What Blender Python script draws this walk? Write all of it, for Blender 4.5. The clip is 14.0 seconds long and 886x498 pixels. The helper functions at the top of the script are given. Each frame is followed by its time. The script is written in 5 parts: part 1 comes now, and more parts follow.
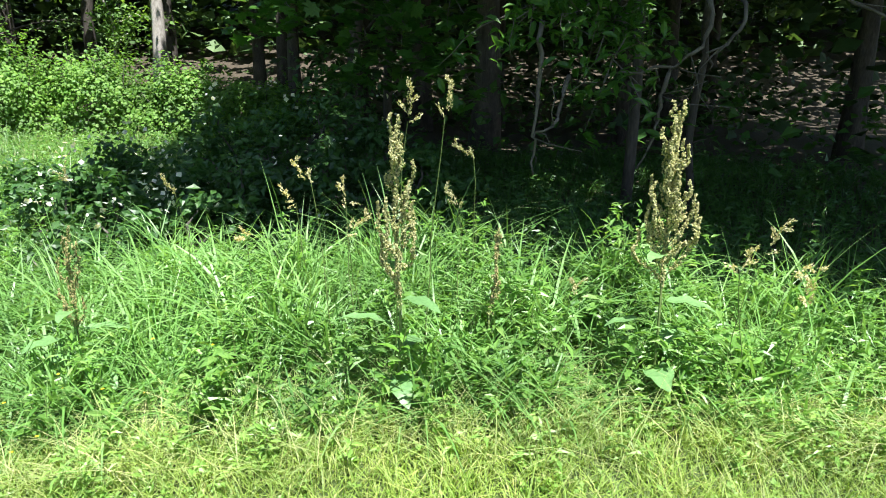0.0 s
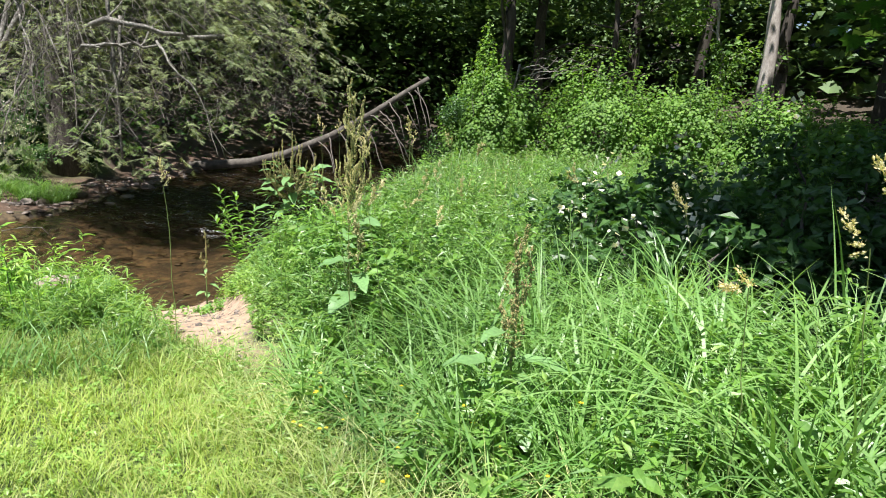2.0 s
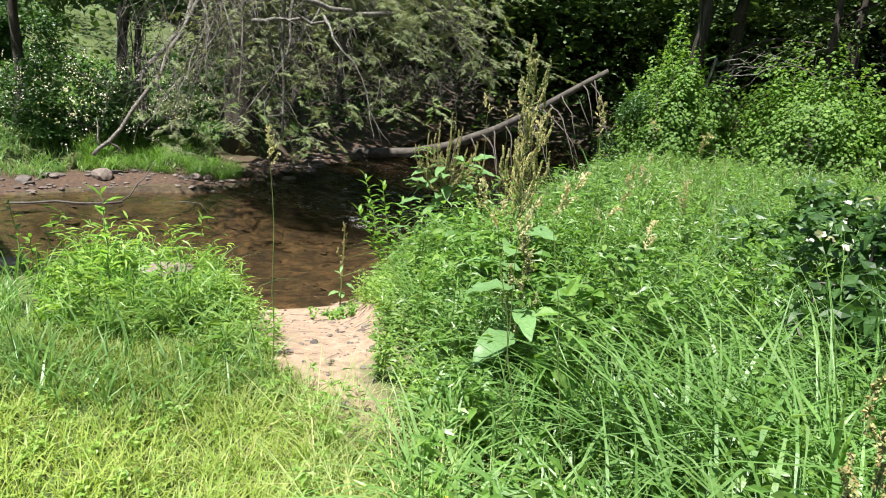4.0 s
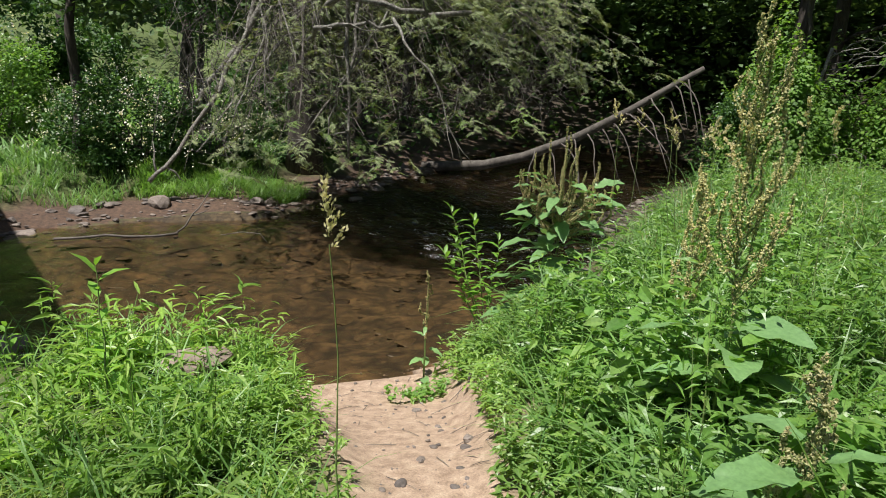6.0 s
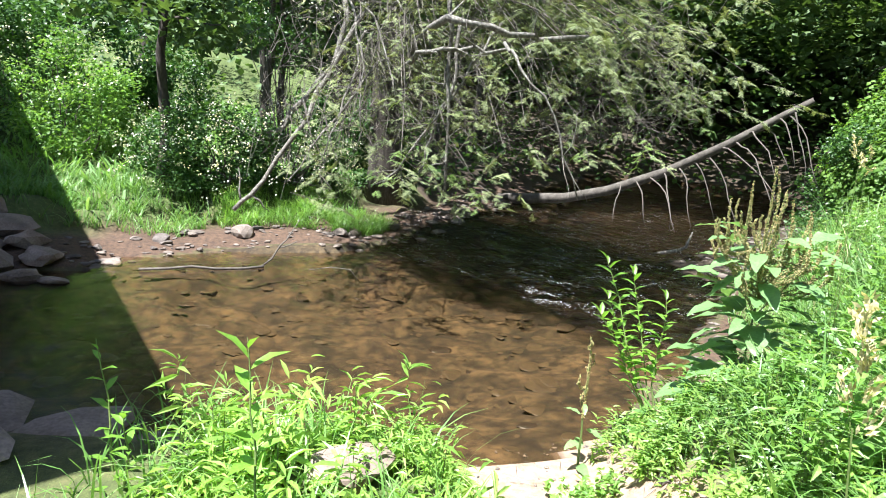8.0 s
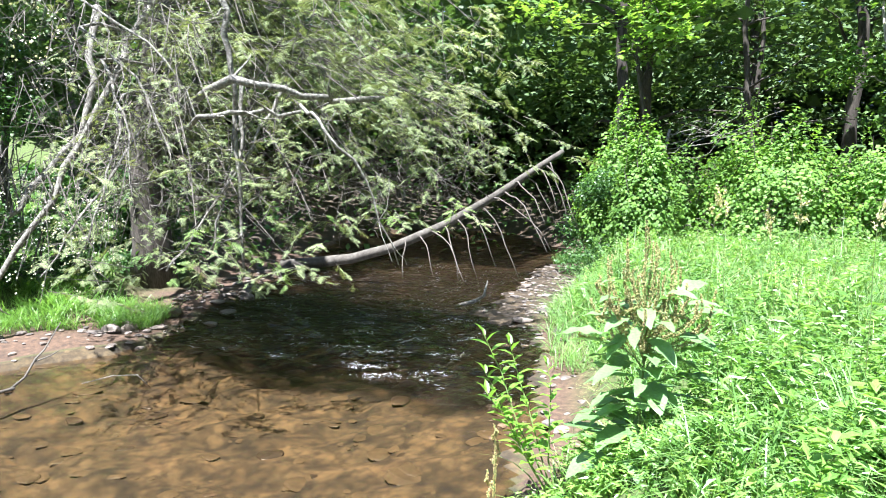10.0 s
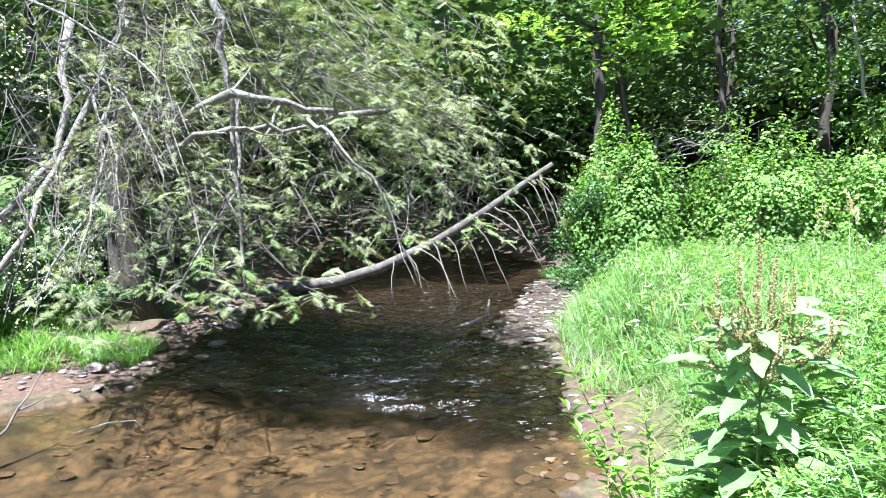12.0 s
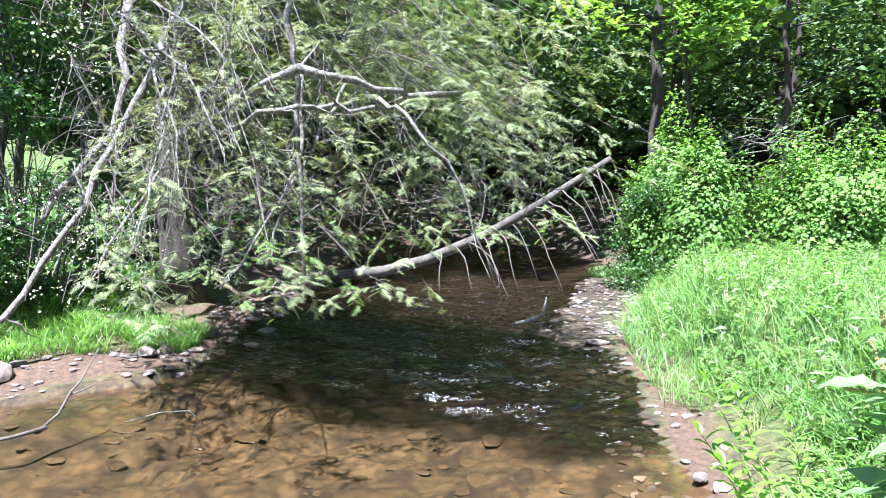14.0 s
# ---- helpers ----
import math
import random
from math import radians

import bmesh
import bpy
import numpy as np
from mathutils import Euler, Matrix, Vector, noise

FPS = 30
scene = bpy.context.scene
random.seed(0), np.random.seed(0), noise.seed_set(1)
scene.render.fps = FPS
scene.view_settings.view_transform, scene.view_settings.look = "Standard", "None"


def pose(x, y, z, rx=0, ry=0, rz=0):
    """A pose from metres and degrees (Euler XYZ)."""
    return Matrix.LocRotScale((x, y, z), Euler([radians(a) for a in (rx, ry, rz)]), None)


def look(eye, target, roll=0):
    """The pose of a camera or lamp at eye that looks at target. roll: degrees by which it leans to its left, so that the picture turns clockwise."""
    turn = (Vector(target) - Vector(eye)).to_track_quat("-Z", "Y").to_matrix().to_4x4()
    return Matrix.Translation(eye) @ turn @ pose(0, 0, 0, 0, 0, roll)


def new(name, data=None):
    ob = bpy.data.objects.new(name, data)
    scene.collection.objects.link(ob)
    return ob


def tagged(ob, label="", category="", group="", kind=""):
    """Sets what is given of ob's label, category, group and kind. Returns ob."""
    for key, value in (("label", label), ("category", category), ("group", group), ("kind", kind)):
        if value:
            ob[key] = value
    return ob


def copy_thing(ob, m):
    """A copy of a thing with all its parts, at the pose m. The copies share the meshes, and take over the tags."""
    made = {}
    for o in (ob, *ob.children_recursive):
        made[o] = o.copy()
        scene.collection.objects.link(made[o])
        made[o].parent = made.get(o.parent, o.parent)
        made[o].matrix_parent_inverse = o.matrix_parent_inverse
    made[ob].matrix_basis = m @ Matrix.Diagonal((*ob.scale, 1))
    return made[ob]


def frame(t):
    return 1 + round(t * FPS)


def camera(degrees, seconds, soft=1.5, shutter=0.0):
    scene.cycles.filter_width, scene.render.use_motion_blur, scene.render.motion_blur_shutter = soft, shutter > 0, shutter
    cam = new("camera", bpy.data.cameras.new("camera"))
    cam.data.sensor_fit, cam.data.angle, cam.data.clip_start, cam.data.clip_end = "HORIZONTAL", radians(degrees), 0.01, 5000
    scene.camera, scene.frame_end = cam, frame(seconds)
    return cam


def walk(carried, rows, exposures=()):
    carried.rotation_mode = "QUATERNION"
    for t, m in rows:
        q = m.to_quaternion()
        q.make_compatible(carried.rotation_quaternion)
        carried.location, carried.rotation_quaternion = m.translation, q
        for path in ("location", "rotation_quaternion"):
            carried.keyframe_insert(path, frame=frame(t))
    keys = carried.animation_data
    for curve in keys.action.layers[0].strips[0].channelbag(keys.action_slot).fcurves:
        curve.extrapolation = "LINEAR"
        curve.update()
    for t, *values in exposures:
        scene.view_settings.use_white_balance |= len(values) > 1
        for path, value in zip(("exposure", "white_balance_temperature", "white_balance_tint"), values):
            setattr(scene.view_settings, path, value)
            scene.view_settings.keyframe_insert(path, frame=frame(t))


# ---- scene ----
cam = camera(69.2, 14.0, soft=1.0)
PATH = [
    (0, (-0.032, 0.096, 1.429), (-0.045, 2.033, 0.931), 0.8),
    (0.5, (0.059, 0.387, 1.364), (-0.361, 2.283, 0.889), 1.8),
    (1, (0.031, 0.705, 1.275), (-0.787, 2.466, 0.796), 1.8),
    (1.5, (-0.103, 1.055, 1.22), (-1.224, 2.647, 0.762), 2.5),
    (2, (-0.276, 1.4, 1.123), (-1.758, 2.675, 0.702), 3.0),
    (2.5, (-0.529, 1.579, 1.046), (-2.168, 2.653, 0.644), 3.8),
    (3, (-0.82, 1.748, 1.01), (-2.551, 2.664, 0.604), 3.5),
    (3.2, (-0.942, 1.821, 0.961), (-2.666, 2.753, 0.564), 5.0),
    (5.3, (-2.425, 2.378, 0.94), (-4.175, 3.171, 0.386), 4.5),
    (5.5, (-2.601, 2.41, 0.948), (-4.372, 3.202, 0.46), 3.8),
    (6, (-2.896, 2.369, 0.943), (-4.716, 3.065, 0.493), 3.1),
    (6.5, (-3.18, 2.36, 0.959), (-5.069, 2.867, 0.542), 2.9),
    (7, (-3.414, 2.227, 0.954), (-5.31, 2.746, 0.583), 3.3),
    (7.5, (-3.615, 2.053, 0.922), (-5.514, 2.569, 0.565), 3.2),
    (8, (-3.882, 1.958, 0.911), (-5.77, 2.503, 0.536), 3.9),
    (8.5, (-4.076, 1.871, 0.92), (-5.898, 2.639, 0.621), 4.3),
    (9, (-4.251, 1.742, 0.943), (-5.938, 2.798, 0.736), 3.0),
    (9.2, (-4.33, 1.71, 0.952), (-5.978, 2.827, 0.761), 2.9),
    (11.3, (-5.282, 1.55, 0.965), (-6.855, 2.775, 0.808), -1.7),
    (11.5, (-5.352, 1.522, 0.961), (-6.924, 2.75, 0.814), -1.7),
    (12, (-5.49, 1.45, 0.961), (-7.024, 2.727, 0.841), -1.5),
    (12.5, (-5.622, 1.371, 0.949), (-7.076, 2.741, 0.849), -1.9),
    (13, (-5.833, 1.368, 0.973), (-7.274, 2.75, 0.85), -1.2),
    (13.5, (-5.999, 1.431, 0.956), (-7.504, 2.745, 0.855), -0.4),
    (14, (-6.14, 1.424, 0.922), (-7.737, 2.62, 0.782), 0.4),
]
walk(cam, [(t, look(eye, target, roll)) for t, eye, target, roll in PATH],
     exposures=[(0.0, 1.7, 6050, 9), (1.0, 1.6, 6050, 11), (2.0, 1.3, 6200, 14), (3.0, 1.25, 6250, 14), (5.5, 0.9, 6350, 13), (6.5, 0.55, 6250, 15), (7.0, 0.9, 6150, 15), (7.5, 1.6, 6000, 15), (8.0, 1.95, 5950, 13), (9.0, 2.3, 5900, 12), (11.5, 2.5, 5450, 16), (14.0, 2.5, 5400, 17)])

# world, sun and sky
DOWN = Vector((-0.16, 0.33, -1.0)).normalized()          # the way that the sunlight goes
SUN_EL = math.asin(-DOWN.z)
SUN_AZ = math.atan2(-DOWN.x, -DOWN.y)
world = bpy.data.worlds.new("sky")
scene.world = world
world.use_nodes = True
wn = world.node_tree
wn.nodes.clear()
sky = wn.nodes.new("ShaderNodeTexSky")
sky.sky_type, sky.sun_disc = "NISHITA", False
sky.sun_elevation, sky.sun_rotation = SUN_EL, SUN_AZ
bg = wn.nodes.new("ShaderNodeBackground")
bg.inputs["Strength"].default_value = 0.055
wo = wn.nodes.new("ShaderNodeOutputWorld")
wn.links.new(sky.outputs[0], bg.inputs[0])
wn.links.new(bg.outputs[0], wo.inputs[0])
sun = new("sun", bpy.data.lights.new("sun", "SUN"))
sun.data.energy, sun.data.angle, sun.data.color = 5.0, radians(0.55), (1.0, 0.96, 0.88)
sun.matrix_world = look((0, 0, 30), Vector((0, 0, 30)) + DOWN)

# ---- materials ----


class Nodes:
    def __init__(self, name):
        self.mat = bpy.data.materials.new(name)
        self.mat.use_nodes = True
        self.tree = self.mat.node_tree
        self.tree.nodes.clear()
        self.out = self.add("ShaderNodeOutputMaterial")

    def add(self, kind, **values):
        n = self.tree.nodes.new(kind)
        for k, v in values.items():
            n.inputs[k.replace("_", " ")].default_value = v
        return n

    def link(self, a, b):
        self.tree.links.new(a, b)

    def noise(self, scale, detail=4.0, rough=0.6, coord=None):
        n = self.add("ShaderNodeTexNoise", Scale=scale, Detail=detail, Roughness=rough)
        if coord is None:
            coord = self.add("ShaderNodeNewGeometry").outputs["Position"]
        self.link(coord, n.inputs["Vector"])
        return n

    def ramp(self, fac, stops):
        r = self.add("ShaderNodeValToRGB")
        e = r.color_ramp.elements
        while len(e) < len(stops):
            e.new(0.5)
        for el, (p, c) in zip(e, stops):
            el.position, el.color = p, (*c, 1.0)
        self.link(fac, r.inputs["Fac"])
        return r

    def mix(self, fac, a, b, mode="MIX"):
        m = self.tree.nodes.new("ShaderNodeMix")
        m.data_type, m.blend_type = "RGBA", mode
        for sock, v in ((m.inputs[0], fac), (m.inputs[6], a), (m.inputs[7], b)):
            if isinstance(v, (int, float)):
                sock.default_value = v
            elif isinstance(v, tuple):
                sock.default_value = (*v, 1.0)
            else:
                self.link(v, sock)
        return m.outputs[2]

    def bump(self, height, strength, dist):
        b = self.add("ShaderNodeBump", Strength=strength, Distance=dist)
        self.link(height, b.inputs["Height"])
        return b.outputs[0]


def leaf_mat(name, cols, trans=0.4, rough=0.42, patch=0.8):
    n = Nodes(name)
    geo = n.add("ShaderNodeNewGeometry")
    k = len(cols) - 1
    r = n.ramp(geo.outputs["Random Per Island"], [(i / k, c) for i, c in enumerate(cols)])
    big = n.noise(patch, 3.0)
    dull = n.ramp(big.outputs["Fac"], [(0.3, (0.62, 0.66, 0.6)), (0.7, (1.25, 1.2, 1.05))])
    fine = n.noise(70.0, 3.0)
    grain = n.ramp(fine.outputs["Fac"], [(0.3, (0.78, 0.8, 0.78)), (0.7, (1.15, 1.12, 1.1))])
    col = n.mix(1.0, n.mix(1.0, r.outputs[0], dull.outputs[0], "MULTIPLY"), grain.outputs[0], "MULTIPLY")
    p = n.add("ShaderNodeBsdfPrincipled", Roughness=rough)
    n.link(col, p.inputs["Base Color"])
    n.link(n.bump(fine.outputs["Fac"], 0.25, 0.004), p.inputs["Normal"])
    t = n.add("ShaderNodeBsdfTranslucent")
    n.link(n.mix(1.0, col, (1.45, 1.42, 0.72), "MULTIPLY"), t.inputs["Color"])
    m = n.add("ShaderNodeMixShader", Fac=trans)
    n.link(p.outputs[0], m.inputs[1])
    n.link(t.outputs[0], m.inputs[2])
    n.link(m.outputs[0], n.out.inputs[0])
    return n.mat


def rough_mat(name, cols, scale=6.0, fine=60.0, rough=0.85, bump=0.5, dist=0.01, stretch=(1, 1, 1), island=False):
    n = Nodes(name)
    pos = n.add("ShaderNodeNewGeometry")
    mp = n.add("ShaderNodeMapping")
    mp.inputs["Scale"].default_value = stretch
    n.link(pos.outputs["Position"], mp.inputs["Vector"])
    a = n.noise(scale, 5.0, 0.62, mp.outputs[0])
    b = n.noise(fine, 4.0, 0.6, mp.outputs[0])
    k = len(cols) - 1
    r = n.ramp(a.outputs["Fac"], [(0.28 + 0.44 * i / k, c) for i, c in enumerate(cols)])
    g = n.ramp(b.outputs["Fac"], [(0.3, (0.7, 0.7, 0.7)), (0.7, (1.25, 1.25, 1.25))])
    col = n.mix(1.0, r.outputs[0], g.outputs[0], "MULTIPLY")
    if island:
        v = n.ramp(pos.outputs["Random Per Island"], [(0, (0.6, 0.6, 0.62)), (1, (1.35, 1.3, 1.25))])
        col = n.mix(1.0, col, v.outputs[0], "MULTIPLY")
    p = n.add("ShaderNodeBsdfPrincipled", Roughness=rough)
    n.link(col, p.inputs["Base Color"])
    h = n.mix(0.4, a.outputs["Color"], b.outputs["Color"])
    n.link(n.bump(h, bump, dist), p.inputs["Normal"])
    n.link(p.outputs[0], n.out.inputs[0])
    return n.mat


M_LAWN = leaf_mat("lawn_blade", [(0.25, 0.38, 0.085), (0.34, 0.44, 0.11), (0.21, 0.35, 0.07), (0.45, 0.46, 0.2)], 0.4, 0.5)
M_TALL = leaf_mat("tall_blade", [(0.12, 0.26, 0.075), (0.19, 0.35, 0.115), (0.15, 0.305, 0.08), (0.245, 0.395, 0.16)], 0.38, 0.4)
M_DRY = leaf_mat("dry_blade", [(0.36, 0.42, 0.16), (0.28, 0.4, 0.13), (0.47, 0.47, 0.25), (0.24, 0.37, 0.11)], 0.3, 0.6)
M_MEADOW = leaf_mat("meadow_blade", [(0.09, 0.2, 0.055), (0.15, 0.28, 0.09), (0.11, 0.235, 0.06), (0.2, 0.32, 0.12)], 0.36, 0.45, 1.6)
M_WEED = leaf_mat("weed_leaf", [(0.13, 0.275, 0.055), (0.19, 0.355, 0.085), (0.1, 0.225, 0.05), (0.26, 0.41, 0.12)], 0.42, 0.38)
M_STILT = leaf_mat("stilt_leaf", [(0.21, 0.39, 0.085), (0.3, 0.47, 0.12), (0.18, 0.34, 0.075), (0.36, 0.5, 0.17)], 0.42, 0.4)
# Darker green for undergrowth: part of the shade is in this colour.
M_UNDER = leaf_mat("shade_toned_leaf", [(0.05, 0.13, 0.03), (0.08, 0.18, 0.04), (0.06, 0.15, 0.045)], 0.35, 0.45)
M_BRAMBLE = leaf_mat("bramble_leaf", [(0.045, 0.12, 0.035), (0.07, 0.16, 0.04), (0.04, 0.1, 0.03)], 0.35, 0.42)
M_IVY = leaf_mat("ivy_leaf", [(0.1, 0.23, 0.035), (0.16, 0.31, 0.05), (0.075, 0.17, 0.03), (0.21, 0.36, 0.07), (0.13, 0.27, 0.045)], 0.42, 0.6, 0.5)
M_MAPLE = leaf_mat("maple_leaf", [(0.15, 0.29, 0.05), (0.22, 0.37, 0.075), (0.18, 0.32, 0.06)], 0.45, 0.5)
M_DOCK = leaf_mat("dock_leaf", [(0.13, 0.26, 0.095), (0.18, 0.33, 0.14), (0.15, 0.29, 0.11)], 0.28, 0.38)
M_HEM = leaf_mat("hemlock_needle", [(0.175, 0.23, 0.115), (0.25, 0.305, 0.155), (0.21, 0.27, 0.135), (0.32, 0.37, 0.2)], 0.25, 0.75)
M_HEMF = leaf_mat("hemlock_fresh", [(0.15, 0.25, 0.075), (0.2, 0.3, 0.1)], 0.3, 0.5)
M_CROWN = leaf_mat("crown_leaf", [(0.06, 0.12, 0.035), (0.1, 0.175, 0.055), (0.075, 0.14, 0.045)], 0.25, 0.6)
# Understory leaf lightened in colour as if the sun fell on it.
M_INNER = leaf_mat("sun_lightened_leaf", [(0.075, 0.15, 0.045), (0.11, 0.2, 0.06), (0.09, 0.175, 0.055)], 0.35, 0.6)
# Near-black leaf: the wood's deep shade is put into the colour.
M_DARK = leaf_mat("shade_darkened_leaf", [(0.02, 0.05, 0.012), (0.035, 0.075, 0.018), (0.025, 0.055, 0.015)], 0.2, 0.65)
M_WILLOW = leaf_mat("willow_leaf", [(0.144, 0.325, 0.044), (0.204, 0.388, 0.066)], 0.42, 0.4)
M_SEED = leaf_mat("dock_seed", [(0.44, 0.44, 0.23), (0.52, 0.5, 0.3), (0.38, 0.4, 0.18), (0.46, 0.41, 0.22)], 0.3, 0.7)
M_RUST = leaf_mat("rusty_seed", [(.36, .27, .14), (.42, .35, .18), (.33, .34, .15), (.3, .34, .13)], 0.2, 0.7)
M_CREAM = leaf_mat("grass_flower", [(0.5, 0.46, 0.28), (0.6, 0.56, 0.38), (0.42, 0.4, 0.2)], 0.3, 0.7)
M_PETAL = leaf_mat("white_petal", [(0.75, 0.76, 0.74), (0.82, 0.82, 0.8)], 0.35, 0.6)
M_YELLOW = leaf_mat("yellow_petal", [(0.8, 0.6, 0.03), (0.75, 0.5, 0.02)], 0.3, 0.5)
M_STEM = rough_mat("green_stem", [(0.08, 0.14, 0.03), (0.16, 0.2, 0.06)], 12, 90, 0.6, 0.2)
M_BARK = rough_mat("dark_bark", [(0.025, 0.02, 0.016), (0.06, 0.05, 0.04), (0.1, 0.085, 0.07)], 5, 40, 0.9, 0.9, 0.03, (1, 1, 0.25))
M_PALE = rough_mat("pale_bark", [(0.2, 0.17, 0.14), (0.38, 0.34, 0.3), (0.5, 0.47, 0.42)], 5, 45, 0.85, 0.8, 0.02, (1, 1, 0.3))
M_DEAD = rough_mat("lichened_dead_wood", [(0.05, 0.043, 0.035), (0.15, 0.14, 0.118), (0.36, 0.36, 0.31)], 26, 110, 0.9, 0.6, 0.008)
M_TWIG = rough_mat("dry_twig", [(0.06, 0.05, 0.042), (0.15, 0.135, 0.115)], 9, 60, 0.9, 0.4, 0.005)
M_LOG = rough_mat("weathered_log", [(0.035, 0.03, 0.024), (0.08, 0.07, 0.057), (0.13, 0.118, 0.1)], 6, 50, 0.85, 0.7, 0.012)
M_STONE = rough_mat("bank_stone", [(0.075, 0.06, 0.052), (0.14, 0.118, 0.1), (0.21, 0.183, 0.163)], 7, 70, 0.8, 0.5, 0.01, island=True)
M_WETSTONE = rough_mat("wet_stone", [(0.02, 0.015, 0.01), (0.042, 0.031, 0.02), (0.075, 0.054, 0.034)], 5, 60, 0.5, 0.4, 0.01, island=True)
M_BEDSTONE = rough_mat("silted_bed_stone", [(0.035, 0.025, 0.013), (0.06, 0.043, 0.022), (0.09, 0.064, 0.033)], 5, 60, 0.6, 0.4, 0.01)
M_ROCK = rough_mat("slab_rock", [(0.11, 0.08, 0.064), (0.2, 0.15, 0.125), (0.28, 0.22, 0.19)], 3, 45, 0.85, 0.6, 0.02)
M_CONC = rough_mat("aged_concrete", [(0.22, 0.21, 0.19), (0.34, 0.33, 0.3), (0.4, 0.39, 0.36)], 1.5, 40, 0.9, 0.3, 0.01)
M_FOAM_GLINT = rough_mat("foam_and_glints", [(0.4, 0.41, 0.42), (0.62, 0.64, 0.65)], 30, 90, 0.3, 0.2, 0.005)


def ground_mat():
    n = Nodes("earth")
    at = n.add("ShaderNodeAttribute")
    at.attribute_name = "cover"
    sep = n.add("ShaderNodeSeparateColor")
    n.link(at.outputs["Color"], sep.inputs[0])
    a, b, c = n.noise(1.3, 5), n.noise(14, 5, 0.65), n.noise(110, 4, 0.7)
    soil = n.ramp(b.outputs["Fac"], [(0.3, (0.04, 0.06, 0.014)), (0.55, (0.075, 0.11, 0.025)), (0.75, (0.12, 0.13, 0.045))])
    sand = n.ramp(b.outputs["Fac"], [(0.3, (0.22, 0.15, 0.1)), (0.55, (0.36, 0.26, 0.18)), (0.75, (0.45, 0.35, 0.25))])
    mud = n.ramp(b.outputs["Fac"], [(0.3, (0.035, 0.022, 0.015)), (0.6, (0.095, 0.056, 0.034)), (0.8, (0.165, 0.105, 0.066))])
    vor = n.add("ShaderNodeTexVoronoi", Scale=4.0)
    geo = n.add("ShaderNodeNewGeometry")
    warp = n.mix(0.2, geo.outputs["Position"], n.noise(3.0, 4).outputs["Color"])
    n.link(warp, vor.inputs["Vector"])
    stones = n.ramp(vor.outputs["Distance"], [(0.1, (0.105, 0.076, 0.038)), (0.45, (0.075, 0.053, 0.026)), (0.65, (0.018, 0.012, 0.006))])
    silt = n.ramp(a.outputs["Fac"], [(0.35, (0.035, 0.026, 0.012)), (0.5, (0.09, 0.064, 0.03)), (0.65, (0.15, 0.103, 0.052))])
    bed = n.mix(0.42, stones.outputs[0], silt.outputs[0])
    run = n.add("ShaderNodeAttribute")
    run.attribute_name = "riffle"
    bed = n.mix(run.outputs["Fac"], bed, n.mix(0.45, bed, (0.03, 0.02, 0.014)))
    blot = n.noise(4.2, 5, 0.7)
    patchy = n.ramp(blot.outputs["Fac"], [(0.36, (0.4, 0.4, 0.4)), (0.5, (0.85, 0.85, 0.84)), (0.66, (1.12, 1.08, 1.02))])
    bed = n.mix(1.0, bed, patchy.outputs[0], "MULTIPLY")
    pebble = n.add("ShaderNodeTexVoronoi", Scale=11.0)
    n.link(n.mix(0.12, geo.outputs["Position"], n.noise(9.0, 4).outputs["Color"]), pebble.inputs["Vector"])
    chips = n.ramp(pebble.outputs["Distance"], [(0.15, (1.3, 1.25, 1.15)), (0.5, (0.95, 0.95, 0.95)), (0.7, (0.45, 0.43, 0.4))])
    bed = n.mix(0.75, bed, n.mix(1.0, bed, chips.outputs[0], "MULTIPLY"))
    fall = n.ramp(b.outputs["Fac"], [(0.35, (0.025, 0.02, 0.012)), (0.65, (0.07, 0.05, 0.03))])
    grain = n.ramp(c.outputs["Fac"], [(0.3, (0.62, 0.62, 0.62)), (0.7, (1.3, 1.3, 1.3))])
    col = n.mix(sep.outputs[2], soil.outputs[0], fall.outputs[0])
    col = n.mix(at.outputs["Alpha"], col, mud.outputs[0])
    col = n.mix(sep.outputs[0], col, sand.outputs[0])
    col = n.mix(sep.outputs[1], col, bed)
    col = n.mix(1.0, col, grain.outputs[0], "MULTIPLY")
    p = n.add("ShaderNodeBsdfPrincipled", Roughness=0.9)
    n.link(col, p.inputs["Base Color"])
    n.link(n.bump(n.mix(0.5, b.outputs["Color"], c.outputs["Color"]), 0.7, 0.02), p.inputs["Normal"])
    n.link(p.outputs[0], n.out.inputs[0])
    return n.mat


def water_mat():
    n = Nodes("stream_water")
    at = n.add("ShaderNodeAttribute")
    at.attribute_name = "riffle"
    geo = n.add("ShaderNodeNewGeometry")
    mp = n.add("ShaderNodeMapping")
    mp.inputs["Rotation"].default_value = (0, 0, radians(-45))
    mp.inputs["Scale"].default_value = (1.0, 2.2, 1.0)
    n.link(geo.outputs["Position"], mp.inputs["Vector"])
    calm, quick = n.noise(2.2, 3, 0.5, mp.outputs[0]), n.noise(11, 6, 0.72, mp.outputs[0])
    h = n.mix(at.outputs["Fac"], n.mix(0.985, quick.outputs["Color"], n.mix(0.8, calm.outputs["Color"], (0.5, 0.5, 0.5))), quick.outputs["Color"])
    bump = n.bump(h, 1.0, 0.2)
    fr = n.add("ShaderNodeFresnel", IOR=1.33)
    n.link(bump, fr.inputs["Normal"])
    clear = n.add("ShaderNodeBsdfTransparent")
    clear.inputs["Color"].default_value = (0.86, 0.78, 0.66, 1)
    gloss = n.add("ShaderNodeBsdfGlossy", Roughness=0.04)
    n.link(bump, gloss.inputs["Normal"])
    m = n.add("ShaderNodeMixShader")
    n.link(fr.outputs[0], m.inputs[0])
    n.link(clear.outputs[0], m.inputs[1])
    n.link(gloss.outputs[0], m.inputs[2])
    n.link(m.outputs[0], n.out.inputs[0])
    return n.mat


